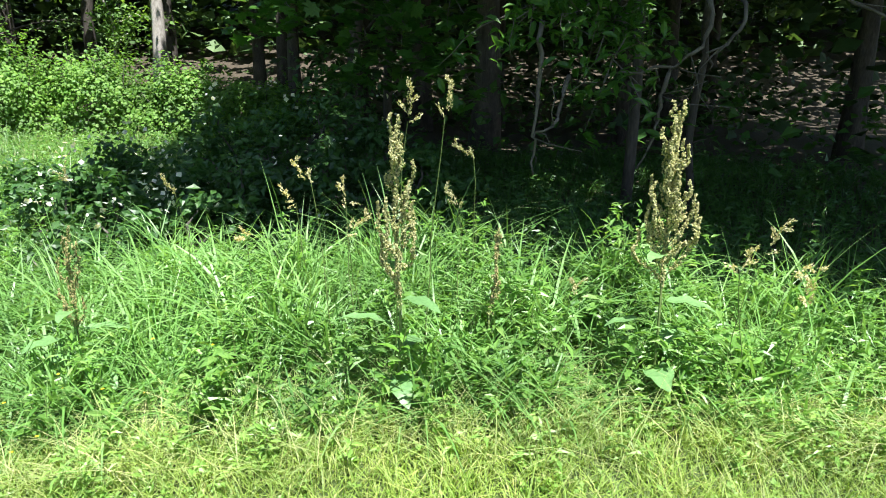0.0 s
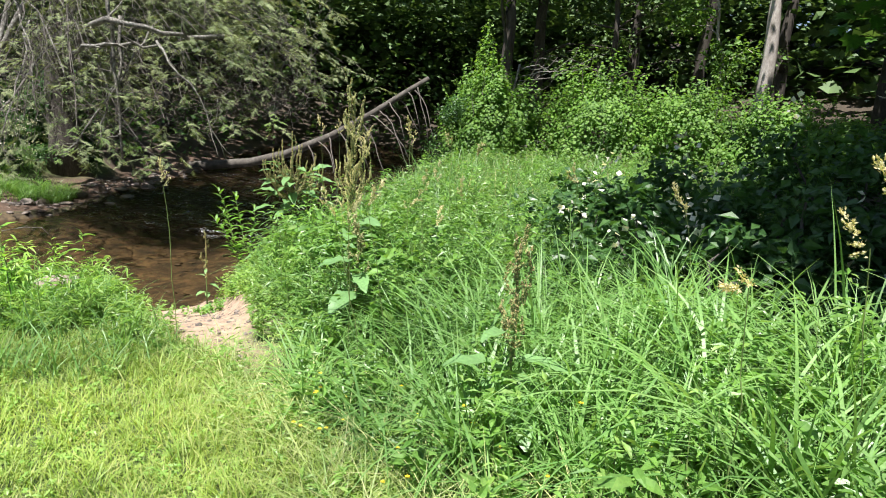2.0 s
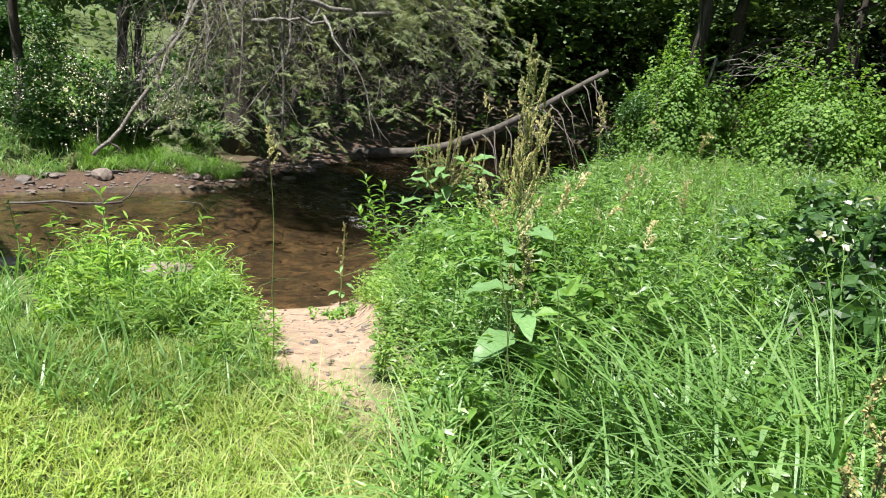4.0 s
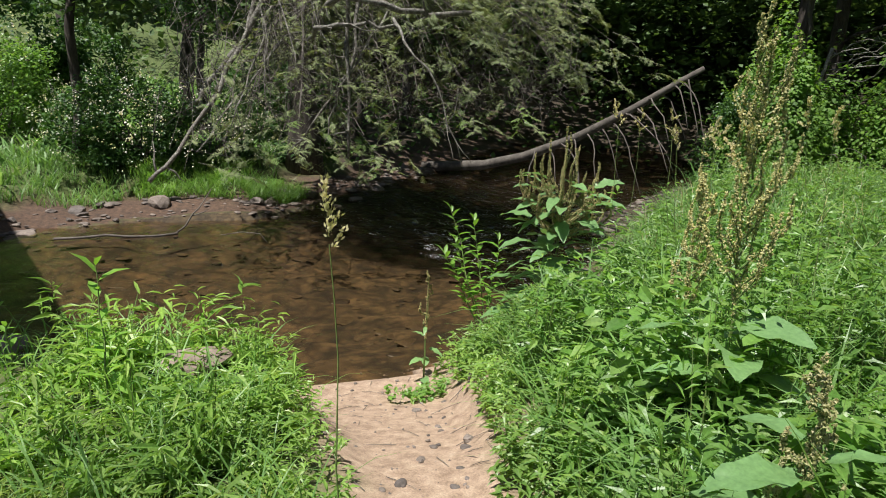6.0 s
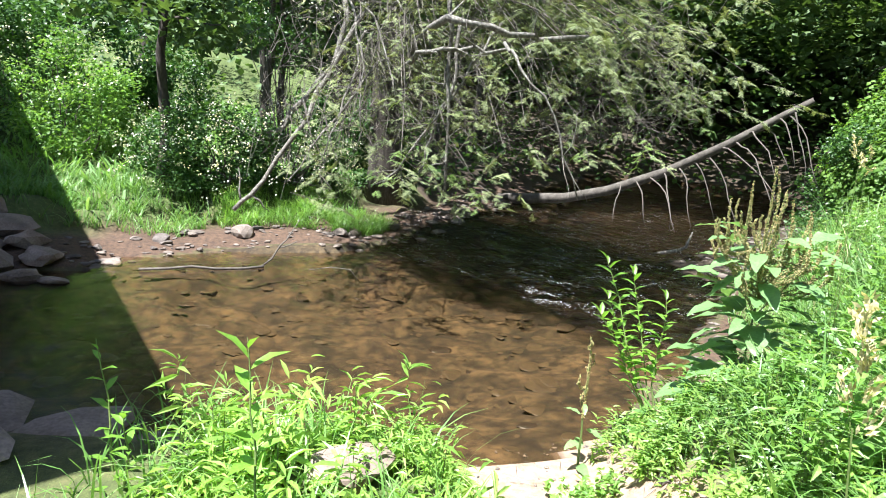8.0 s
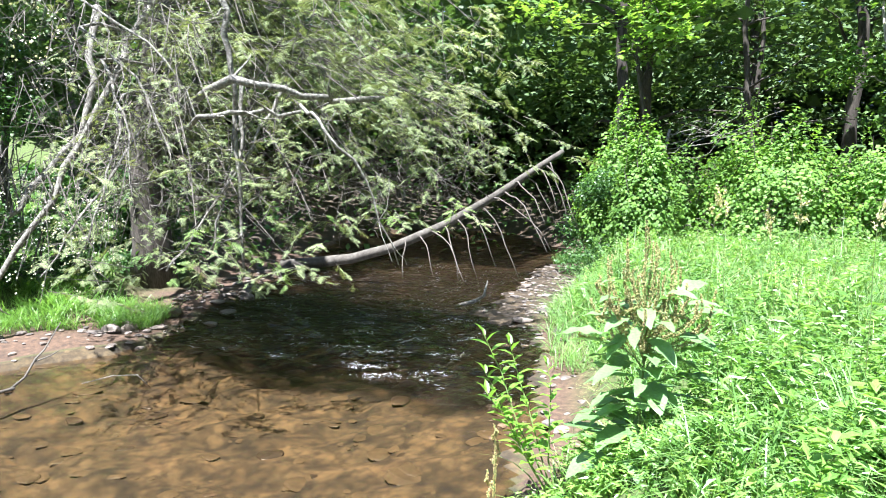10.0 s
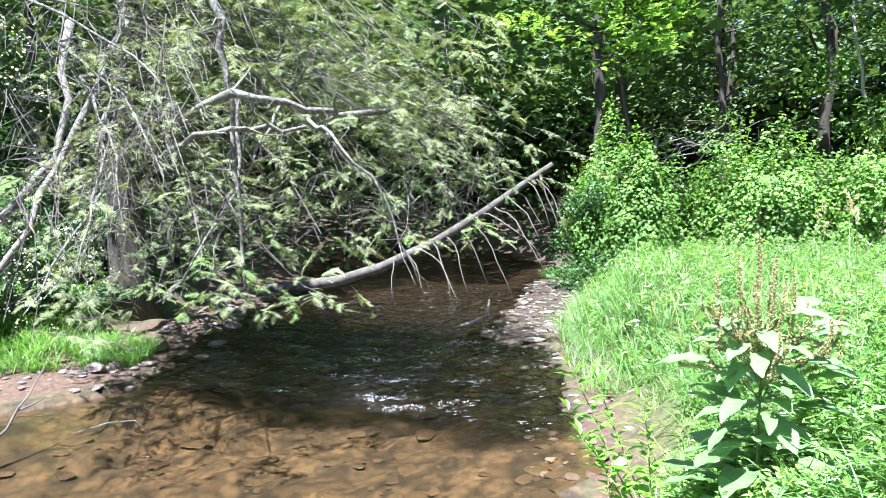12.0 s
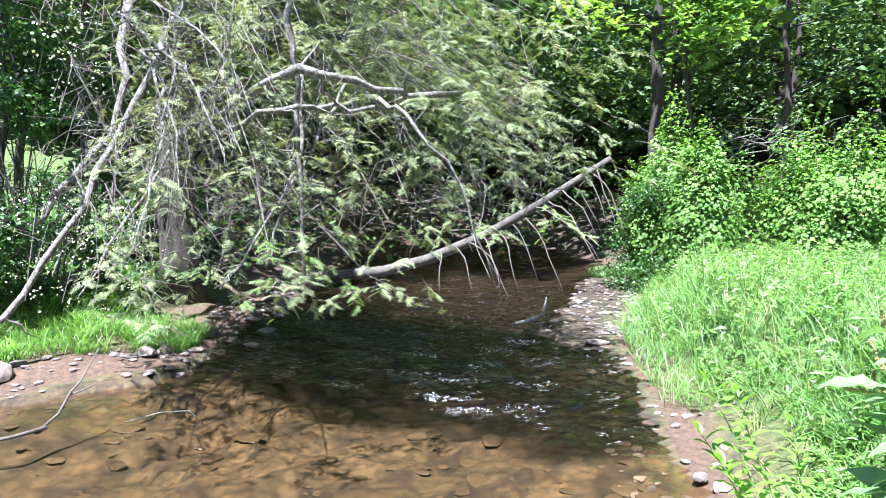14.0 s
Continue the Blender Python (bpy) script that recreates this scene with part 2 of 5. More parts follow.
M_EARTH, M_WATER = ground_mat(), water_mat()

# ---- mesh tools ----
rng = np.random.default_rng(11)


def mesh_data(name, V, F, mat, smooth=False):
    V, F = np.asarray(V, np.float32), np.asarray(F, np.int32)
    me = bpy.data.meshes.new(name)
    me.vertices.add(len(V))
    me.vertices.foreach_set("co", V.ravel())
    me.loops.add(F.size)
    me.loops.foreach_set("vertex_index", F.ravel())
    me.polygons.add(len(F))
    me.polygons.foreach_set("loop_start", np.arange(0, F.size, F.shape[1], dtype=np.int32))
    me.polygons.foreach_set("use_smooth", np.full(len(F), smooth))
    me.update(calc_edges=True)
    me.materials.append(mat)
    return me


class Geo:
    """Collects triangles."""

    def __init__(self):
        self.V, self.F, self.n = [], [], 0

    def put(self, V, F):
        V, F = np.asarray(V, float).reshape(-1, 3), np.asarray(F, int)
        self.V.append(V)
        self.F.append(F + self.n)
        self.n += len(V)
        return self

    def data(self, name, mat, smooth=False):
        return mesh_data(name, np.concatenate(self.V), np.concatenate(self.F), mat, smooth)


def part(name, geo, mat, parent=None, label="", smooth=False, kind=""):
    ob = new(name, geo.data(name, mat, smooth))
    if parent is not None:
        ob.parent = parent
    if label:
        ob["label"] = label
    if kind:
        ob["kind"] = kind
    return ob


def thing(name, at, label, category, group="", kind=""):
    ob = new(name)
    ob.location = at
    ob.empty_display_size = 0.1
    return tagged(ob, label, category, group, kind)


def stuff(name, geo, mat, label, category, smooth=False):
    return tagged(new(name, geo.data(name, mat, smooth)), label, category, "", "stuff")


def unit(a):
    a = np.asarray(a, float)
    return a / np.maximum(np.linalg.norm(a, axis=-1, keepdims=True), 1e-9)


def frames_of(d, up):
    """Turns whose y goes along d and whose z is near up."""
    y = unit(d)
    x = unit(np.cross(y, up))
    z = np.cross(x, y)
    return np.stack([x, y, z], axis=-1)


def scatter(T, R, S, P):
    """Places a template (V, F) at n poses: turns R, scales S (n,) or (n, 3), places P."""
    V, F = T
    S = np.asarray(S, float)
    S = S[:, None, None] if S.ndim == 1 else S[:, None, :]
    W = np.einsum("nij,nkj->nki", R, V[None] * S) + np.asarray(P)[:, None, :]
    k = len(V)
    return W.reshape(-1, 3), (F[None] + (np.arange(len(P)) * k)[:, None, None]).reshape(-1, F.shape[1])


def tri(*f):
    return np.array(f, int)


LEAF4 = (np.array([(0, 0, 0), (-.5, .42, .1), (.5, .42, .1), (0, .45, 0), (0, 1, -.12)], float), tri((0, 3, 1), (0, 2, 3), (1, 3, 4), (3, 2, 4)))
LEAF8 = (np.array([(0, 0, 0), (-.4, .22, .07), (.4, .22, .07), (0, .25, 0), (-.46, .58, .05), (.46, .58, .05), (0, .6, -.03), (0, 1, -.2)], float),
         tri((0, 3, 1), (0, 2, 3), (1, 3, 6), (1, 6, 4), (3, 2, 5), (3, 5, 6), (4, 6, 7), (6, 5, 7)))
LEAF2 = (np.array([(0, 0, 0), (-.45, .5, .06), (.45, .5, .06), (0, 1, -.08)], float), tri((0, 2, 1), (1, 2, 3)))


def maple_leaf():
    out = [(0, 0), (.18, .1), (.5, .02), (.42, .25), (.62, .45), (.34, .5), (.3, .72), (.12, .66), (0, 1)]
    pts = out + [(-x, y) for x, y in out[-2:0:-1]]
    V = [(0, .35, 0)] + [(x, y, -0.22 * x * x - .08 * (y - .35) ** 2 + .05 * abs(x)) for x, y in pts]
    n = len(pts)
    return np.array(V, float), tri(*[(0, 1 + i, 1 + (i + 1) % n) for i in range(n)])


MAPLE = maple_leaf()


def spray_template(pairs=8, droop=0.2):
    """A flat feathery hemlock twig along y."""
    V, F = [], []

    def quad(a, b, w):
        a, b = np.array(a, float), np.array(b, float)
        s = unit(np.cross(b - a, (0, 0, 1))) * w
        i = len(V)
        V.extend([a - s * .6, a + s * .6, b])
        F.append((i, i + 1, i + 2))
    quad((0, 0, 0), (0, 1, -droop), .018)
    for i in range(pairs):
        y = .04 + .9 * i / pairs
        ln = .36 * (1 - .72 * y) + .05
        for s in (-1, 1):
            yy = y + (.04 if s > 0 else 0)
            quad((0, yy, -droop * yy * yy), (s * ln * .9, yy + ln * .5, -droop * (yy + ln * .4) ** 2 - .03), .05)
    return np.array(V, float), tri(*F)


SPRAY = spray_template()


def tube(geo, pts, radii, sides=6, cap=True):
    pts, radii = np.asarray(pts, float), np.asarray(radii, float)
    if radii.ndim == 0:
        radii = np.full(len(pts), float(radii))
    d = unit(np.gradient(pts, axis=0))
    ref = np.where(np.abs(d[:, 2:3]) > 0.9, np.array([[1.0, 0, 0]]), np.array([[0, 0, 1.0]]))
    x = unit(np.cross(d, ref))
    y = np.cross(d, x)
    a = np.linspace(0, 2 * np.pi, sides, endpoint=False)
    ring = pts[:, None] + radii[:, None, None] * (np.cos(a)[None, :, None] * x[:, None] + np.sin(a)[None, :, None] * y[:, None])
    V = ring.reshape(-1, 3)
    F = []
    for i in range(len(pts) - 1):
        for j in range(sides):
            a0, a1 = i * sides + j, i * sides + (j + 1) % sides
            F += [(a0, a1, a0 + sides), (a1, a1 + sides, a0 + sides)]
    if cap:
        V = np.vstack([V, pts[:1], pts[-1:]])
        n = len(V)
        m = (len(pts) - 1) * sides
        for j in range(sides):
            F += [(n - 2, (j + 1) % sides, j), (n - 1, m + j, m + (j + 1) % sides)]
    geo.put(V, tri(*F))


def wander(a, b, n, amount, sag=0.0, seed=0):
    """A crooked way from a to b."""
    r = np.random.default_rng(seed)
    a, b = np.array(a, float), np.array(b, float)
    s = np.linspace(0, 1, n)[:, None]
    k = r.normal(0, 1, (n, 3))
    k = (k + np.roll(k, 1, 0)) * 0.5
    p = a + (b - a) * s + k * amount * np.sqrt(s * (1 - s) + 1e-6) * 2
    p[:, 2] += (-sag * (s * (1 - s)) * 4)[:, 0]
    return p


def blades(geo, P, h, w, lean, bend, segs=4, az=None):
    """Bent grass blades at P of height h and width w."""
    n = len(P)
    h, w, lean, bend = (np.broadcast_to(np.asarray(v, float), (n,)) for v in (h, w, lean, bend))
    if az is None:
        az = rng.uniform(0, 2 * np.pi, n)
    out = np.stack([np.cos(az), np.sin(az), np.zeros(n)], -1)
    tw = az + np.pi / 2 + rng.normal(0, 0.5, n)
    side = np.stack([np.cos(tw), np.sin(tw), np.zeros(n)], -1)
    s = np.linspace(0, 1, segs + 1)
    reach = lean[:, None] * s + bend[:, None] * s ** 2
    up = s - 0.62 * bend[:, None] * s ** 3
    c = P[:, None] + h[:, None, None] * (reach[..., None] * out[:, None] + up[..., None] * np.array([0, 0, 1.0]))
    ww = (w[:, None] * np.sqrt(np.clip(1 - s ** 1.6, 0, 1)) * (0.55 + 0.45 * np.sin(np.pi * np.clip(s + .15, 0, 1))))[..., None] * 0.5
    L, R = c - side[:, None] * ww, c + side[:, None] * ww
    k = 2 * segs + 1
    V = np.empty((n, k, 3))
    V[:, 0:2 * segs:2], V[:, 1:2 * segs:2], V[:, -1] = L[:, :-1], R[:, :-1], c[:, -1]
    F = []
    for i in range(segs - 1):
        F += [(2 * i, 2 * i + 1, 2 * i + 3), (2 * i, 2 * i + 3, 2 * i + 2)]
    F.append((2 * segs - 2, 2 * segs - 1, 2 * segs))
    F = tri(*F)
    geo.put(V.reshape(-1, 3), (F[None] + (np.arange(n) * k)[:, None, None]).reshape(-1, 3))


def inside(poly, x, y):
    poly = np.asarray(poly, float)
    r = np.zeros(np.shape(x), bool)
    for (x0, y0), (x1, y1) in zip(poly, np.roll(poly, -1, 0)):
        if y0 != y1:
            r ^= ((y0 > y) != (y1 > y)) & (x < (x1 - x0) * (y - y0) / (y1 - y0) + x0)
    return r


def to_line(line, x, y):
    d = np.full(np.shape(x), 1e9)
    for (x0, y0), (x1, y1) in zip(line[:-1], line[1:]):
        ex, ey = x1 - x0, y1 - y0
        s = np.clip(((x - x0) * ex + (y - y0) * ey) / (ex * ex + ey * ey), 0, 1)
        d = np.minimum(d, np.hypot(x - x0 - s * ex, y - y0 - s * ey))
    return d


def lumps(x, y, scale, seed=0):
    """Smooth uneven values round 0, about -1 to 1."""
    r = np.random.default_rng(seed)
    v = np.zeros(np.shape(x))
    for k in range(7):
        a, f, p = r.uniform(0, 2 * np.pi), r.uniform(0.6, 1.8) / scale, r.uniform(0, 6.3)
        v = v + np.sin((x * np.cos(a) + y * np.sin(a)) * f * 2 * np.pi + p)
    return v / 3.5


def sstep(a, b, v):
    s = np.clip((v - a) / (b - a), 0, 1)
    return s * s * (3 - 2 * s)

# ---- the lie of the land ----
WATER = -1.25
NEAR = [(-5.5, -14), (-7.6, -5), (-8.1, 0.2), (-7.95, 1.1), (-7.5, 2.8), (-7.42, 3.7), (-7.82, 4.55), (-8.7, 5.6), (-10.4, 7.5), (-11.8, 8.8),
        (-13.2, 10.4), (-15.2, 13.6), (-17.2, 16.4), (-22.0, 20.5), (-34, 28)]
FAR = [(-11.0, -14), (-12.2, -4), (-13.0, -0.4), (-13.7, 0.2), (-14.4, 1.4), (-14.6, 3.6), (-16.4, 4.9), (-18.8, 6.8), (-21.6, 8.9), (-28, 13), (-40, 22)]
STREAM = NEAR + FAR[::-1]
GRAVEL_BAR = [(-12.9, 9.7), (-14.0, 11.0), (-15.8, 13.4), (-17.8, 16.2)]
PATH_POLY = [(-3.6, 2.62), (-5.0, 2.8), (-6.0, 2.86), (-6.9, 2.8), (-7.75, 2.6), (-7.85, 4.35), (-6.5, 4.08), (-5.6, 3.8), (-4.7, 3.42), (-3.9, 3.05)]


def height(x, y):
    x0, y0 = np.asarray(x, float), np.asarray(y, float)
    calm = sstep(4.3, 5.5, y0) + sstep(-10.5, -12, x0)
    calm = np.clip(calm, 0, 1)
    x = x0 + 0.24 * calm * lumps(x0, y0, 1.7, 61)
    y = y0 + 0.24 * calm * lumps(x0, y0, 1.4, 62)
    wet = inside(STREAM, x, y)
    dn, df = to_line(NEAR, x, y), to_line(FAR, x, y)
    d = np.minimum(dn, df)
    base = -0.52 + 0.5 * sstep(-3.4, 0.6, x + 0.25 * (y - 2)) + 0.06 * lumps(x, y, 6, 3) - 0.05 * sstep(6, 16, y)
    path = np.where(inside(PATH_POLY, x, y), 1.0, 0.0) * 1.0
    edge = to_line(PATH_POLY + PATH_POLY[:1], x, y)
    soft = np.where(path > 0, sstep(0, 0.25, edge) * 0.5 + 0.5, 0.5 * sstep(0.25, 0, edge))
    bank = WATER + 0.03 + (base - WATER) * np.where(y > 5, sstep(0.25, 1.7, d), sstep(-0.1, 1.3, d))
    beach = WATER + 0.03 + (base - WATER) * sstep(-0.25, 3.3, d)
    nearland = bank * (1 - soft) + np.minimum(bank, beach) * soft
    slope = WATER + 0.03 + 0.16 * np.minimum(df, 1.0) + 0.5 * sstep(1.0, 2.6, df) + 0.13 * np.clip(df - 3.5, 0, 26)
    land = np.where(dn < df, nearland, slope + 0.05 * lumps(x, y, 5, 5))
    deep = WATER - 0.34 * sstep(0, 2.2, d) - 0.03 + 0.05 * lumps(x, y, 1.1, 9) * sstep(0.2, 1, d)
    bar = to_line(GRAVEL_BAR, x, y)
    deep = deep + np.clip(WATER + 0.05 + 0.02 * lumps(x, y, .6, 12) - deep, 0, None) * sstep(1.5, 0.5, bar)
    hill = 0.3 * np.clip(y - 32, 0, 45) + 0.3 * np.clip(-x - 40, 0, 45)
    return np.where(wet, deep, land) + hill


def on_ground(x, y, lift=0.0):
    return np.stack([x, y, height(x, y) + lift], -1)


def grid_mesh(name, xs, ys, mat, zfun, keep=None, smooth=True):
    X, Y = np.meshgrid(xs, ys)
    V = np.stack([X, Y, zfun(X, Y)], -1).reshape(-1, 3)
    nx, ny = len(xs), len(ys)
    i, j = np.meshgrid(np.arange(nx - 1), np.arange(ny - 1))
    a = (j * nx + i).ravel()
    F = np.stack([a, a + 1, a + nx + 1, a + nx], -1)
    if keep is not None:
        F = F[keep(V[F].mean(1))]
    return new(name, mesh_data(name, V, F, mat, smooth)), V


def paint(ob, name, values):
    if values.ndim == 1:
        ob.data.attributes.new(name, "FLOAT", "POINT").data.foreach_set("value", values.astype(np.float32))
    else:
        ob.data.attributes.new(name, "FLOAT_COLOR", "POINT").data.foreach_set("color", values.astype(np.float32).ravel())


far_x = [-400, -200, -110, -75, -55, -45, -38, -33, -30]
xs = np.array(far_x + list(np.arange(-28, -16, 0.25)) + list(np.arange(-16, 4, 0.11)) + [4.5, 5.5, 7, 9, 12, 16, 22, 30, 45, 80, 200, 400])
ys = np.array([-400, -200, -80, -40, -25, -18, -13, -10, -8] + list(np.arange(-6, 13, 0.11)) + list(np.arange(13, 26, 0.3)) + [27, 29, 32, 36, 42, 50, 65, 100, 200, 400])
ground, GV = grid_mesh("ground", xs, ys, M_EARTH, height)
tagged(ground, "uneven earth ground with sandy landing and muddy stream bed", "ground", kind="structure")
gx, gy = GV[:, 0], GV[:, 1]
in_path = inside(PATH_POLY, gx, gy)
edge = to_line(PATH_POLY + PATH_POLY[:1], gx, gy)
wob = 0.18 * lumps(gx, gy, 0.9, 21)
sandy = np.where(in_path, sstep(-0.15, 0.08, edge + wob), sstep(0.2, 0, edge - wob) * 0.4)
bedded = np.where(inside(STREAM, gx, gy), 1.0, 0.0)
dn, df = to_line(NEAR, gx, gy), to_line(FAR, gx, gy)
mud = np.where(bedded > 0, 0, np.maximum(sstep(1.0 + 1.3 * sstep(2.0, 1.2, gy), 0.2, dn), sstep(2.0, 0.9, df + wob)))
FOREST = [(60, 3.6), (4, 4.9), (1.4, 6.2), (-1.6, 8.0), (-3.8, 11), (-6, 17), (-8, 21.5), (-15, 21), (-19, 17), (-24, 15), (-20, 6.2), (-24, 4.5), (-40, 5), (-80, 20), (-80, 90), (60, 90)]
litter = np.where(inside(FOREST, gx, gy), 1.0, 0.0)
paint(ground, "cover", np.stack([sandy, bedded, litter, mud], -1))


def riffle_at(x, y):
    """How broken the water is: 1 on the shallow run, 0 on the pool."""
    s = (x + 14.6) * -0.44 + (y - 3.7) * 0.9 + 0.3 * lumps(x, y, 2.2, 31)
    return sstep(-0.25, 0.7, s)


def water_z(x, y):
    r = riffle_at(x, y)
    u, v = x * 0.75 - y * 0.66, x * 0.66 + y * 0.75
    return WATER + r * (0.03 * lumps(u * 1.6, v * 0.7, 0.5, 41) + 0.026 * lumps(u * 1.4, v, 0.25, 42)) + (1 - r) * 0.002 * lumps(u, v, 0.7, 43)


wx = np.concatenate([[-44, -38, -33, -30], np.arange(-28, -18, 0.2), np.arange(-18, -7.2, 0.07), [-6.5, -5.4]])
wy = np.concatenate([[-14, -10, -7], np.arange(-5, 14, 0.08), np.arange(14, 29, 0.3)])
water, WV = grid_mesh("water", wx, wy, M_WATER, water_z, keep=lambda c: inside(STREAM, c[:, 0], c[:, 1]) | (np.minimum(to_line(NEAR, c[:, 0], c[:, 1]), to_line(FAR, c[:, 0], c[:, 1])) < 0.5))
paint(ground, "riffle", riffle_at(gx, gy))
tagged(water, "shallow clear brown stream water, rippled over stones", "stream", kind="structure")
paint(water, "riffle", riffle_at(WV[:, 0], WV[:, 1]))

# ---- bridge out of view, added so that its straight edge shades the bank ----
bridge = thing("shade_bridge", (-15, -3.5, -1.0), "plain grey concrete bridge over the stream, unseen, added for its shadow", "bridge")


def box_geo(c, size, turn=0.0, bevel=0.03):
    bm = bmesh.new()
    bmesh.ops.create_cube(bm, size=1.0, matrix=Matrix.Diagonal((*size, 1)))
    bmesh.ops.bevel(bm, geom=bm.edges[:], offset=bevel, segments=2, affect="EDGES")
    bmesh.ops.triangulate(bm, faces=bm.faces[:])
    bm.transform(pose(*c, 0, 0, turn))
    bm.verts.ensure_lookup_table()
    g = Geo().put([v.co[:] for v in bm.verts], tri(*[[v.index for v in f.verts] for f in bm.faces]))
    bm.free()
    return g


BANG = math.degrees(math.atan2(0.315, 0.95))
bx, by = 0.95, 0.315
px, py = 0.315, -0.95                      # away from the bank that is seen


def bridge_at(s, t, z):
    """s metres along the bridge from its end by the lawn, t metres across from its near edge."""
    return (-5.9 - bx * s + px * t + 15, 0.282 - by * s + py * t + 3.5, z + 1.0)


part("deck", box_geo(bridge_at(16, 2.6, 3.55), (32, 5.0, 0.5), BANG), M_CONC, bridge)
part("parapet", box_geo(bridge_at(16, 0.2, 4.1), (32, 0.25, 0.6), BANG), M_CONC, bridge)
part("parapet", box_geo(bridge_at(16, 5.0, 4.1), (32, 0.25, 0.6), BANG), M_CONC, bridge)
part("abutment", box_geo(bridge_at(0.4, 2.6, 1.2), (0.8, 4.9, 4.4), BANG), M_CONC, bridge)
part("abutment", box_geo(bridge_at(31.4, 2.6, 1.4), (0.8, 4.9, 4.0), BANG), M_CONC, bridge)

# ---- stones ----


def stone_geo(size, seed, flat=0.5, rough=0.22):
    r = np.random.default_rng(seed)
    bm = bmesh.new()
    bmesh.ops.create_icosphere(bm, subdivisions=2, radius=1.0)
    V = np.array([v.co[:] for v in bm.verts])
    F = tri(*[[v.index for v in f.verts] for f in bm.faces])
    bm.free()
    for k in range(6):
        d = unit(r.normal(0, 1, 3))
        lim = r.uniform(0.5, 0.85)
        over = np.clip(V @ d - lim, 0, None)
        V = V - over[:, None] * d * 0.9
    V = V * (1 + rough * np.sin(V @ r.normal(0, 2.2, 3) + r.uniform(0, 6))[:, None] * 0.5)
    V = V * np.array([size, size * r.uniform(0.6, 0.9), size * flat])
    a = r.uniform(0, 6.3)
    R = np.array([[np.cos(a), -np.sin(a), 0], [np.sin(a), np.cos(a), 0], [0, 0, 1]])
    return V @ R.T, F


def stones(name, P, sizes, mat, label, category, flat=(0.25, 0.5), seed=0, sink=0.3):
    g = Geo()
    r = np.random.default_rng(seed)
    for p, s in zip(P, sizes):
        f = r.uniform(*flat)
        V, F = stone_geo(s, int(r.integers(1e6)), f)
        g.put(V + np.array(p) + (0, 0, s * f * (1 - 2 * sink)), F)
    return stuff(name, g, mat, label, category)


def rock(at, size, seed, flat, mat, label, group):
    V, F = stone_geo(size, seed, flat, 0.3)
    ob = new("rock", Geo().put(V, F).data("rock", mat, False))
    z = float(height(at[0], at[1]))
    ob.location = (at[0], at[1], max(z, at[2]) + size * flat * 0.35)
    return tagged(ob, label, "rock", group)


for k, (x, y, s, f) in enumerate([(-15.0, 1.63, .22, .6), (-15.35, 3.55, .15, .55), (-15.5, 3.6, .16, .6), (-16.6, 5.5, .2, .4), (-15.7, 4.9, .16, .4), (-12.7, 10.0, .16, .5), (-13.0, 10.9, .26, .6), (-9.5, 7.6, .2, .35)]):
    rock((x, y, -1.3), s, 50 + k, f, M_STONE, "grey rounded stone on the muddy stream bank", "bank stones")
for k, (x, y, s, f) in enumerate([(-13.7, -1.1, .3, .55), (-14.2, -1.5, .4, .5), (-13.2, -0.8, .34, .4), (-13.6, -1.7, .45, .5), (-12.9, -1.3, .4, .5), (-12.5, -0.8, .26, .35), (-14.6, -2.1, .5, .6), (-13.0, -2.0, .4, .6), (-12.4, -0.45, .2, .3)]):
    rock((x, y, -1.25), s, 80 + k, f, M_ROCK, "squared grey stone in the tumbled bank wall", "tumbled wall stones")
for k, (x, y, s, f) in enumerate([(-8.15, 0.75, .2, .4), (-8.0, 0.45, .26, .35), (-7.6, 0.95, .4, .25), (-7.2, 0.5, .45, .2), (-7.5, 1.4, .34, .25), (-7.0, 1.1, .4, .18), (-7.95, -0.1, .3, .3), (-7.4, -0.1, .45, .22), (-6.7, 0.7, .4, .16), (-6.2, 2.3, .2, .5)]):
    rock((x, y, -1.25), s, 110 + k, f, M_ROCK, "flat brownish rock slab at the water's edge", "rock slabs")


def along(line, n, lo, hi, seed, side=1):
    """n places spread along a line, lo to hi metres to its one side."""
    r = np.random.default_rng(seed)
    line = np.asarray(line, float)
    seg = np.diff(line, axis=0)
    ln = np.hypot(seg[:, 0], seg[:, 1])
    i = r.choice(len(seg), n, p=ln / ln.sum())
    t = r.uniform(0, 1, n)
    nrm = np.stack([-seg[:, 1], seg[:, 0]], -1) / ln[:, None] * side
    return line[i] + seg[i] * t[:, None] + nrm[i] * r.uniform(lo, hi, n)[:, None]


q = along(FAR[2:9], 330, -0.15, 0.9, 1, 1)
sz = np.random.default_rng(2).gamma(2.0, 0.028, len(q)) + 0.015
stones("far_bank_gravel", on_ground(q[:, 0], q[:, 1]), sz, M_STONE, "flat grey and brown shingle stones on the far bank", "gravel", (0.2, 0.45), 3)
q = np.vstack([along(NEAR[7:13], 240, -0.5, 0.5, 4, 1), along(GRAVEL_BAR, 330, -0.9, 1.0, 5, 1)])
sz = np.random.default_rng(6).gamma(2.0, 0.02, len(q)) + 0.014
stones("near_bank_gravel", on_ground(q[:, 0], q[:, 1]), sz, M_STONE, "flat grey shingle stones along the near bank", "gravel", (0.2, 0.4), 7)
r8 = np.random.default_rng(8)
bx_, by_ = r8.uniform(-24, -7.5, 2600), r8.uniform(-1, 18, 2600)
k = inside(STREAM, bx_, by_)
k &= (riffle_at(bx_, by_) > 0.35) | (r8.uniform(0, 1, 2600) < 0.12)
bx_, by_ = bx_[k][:520], by_[k][:520]
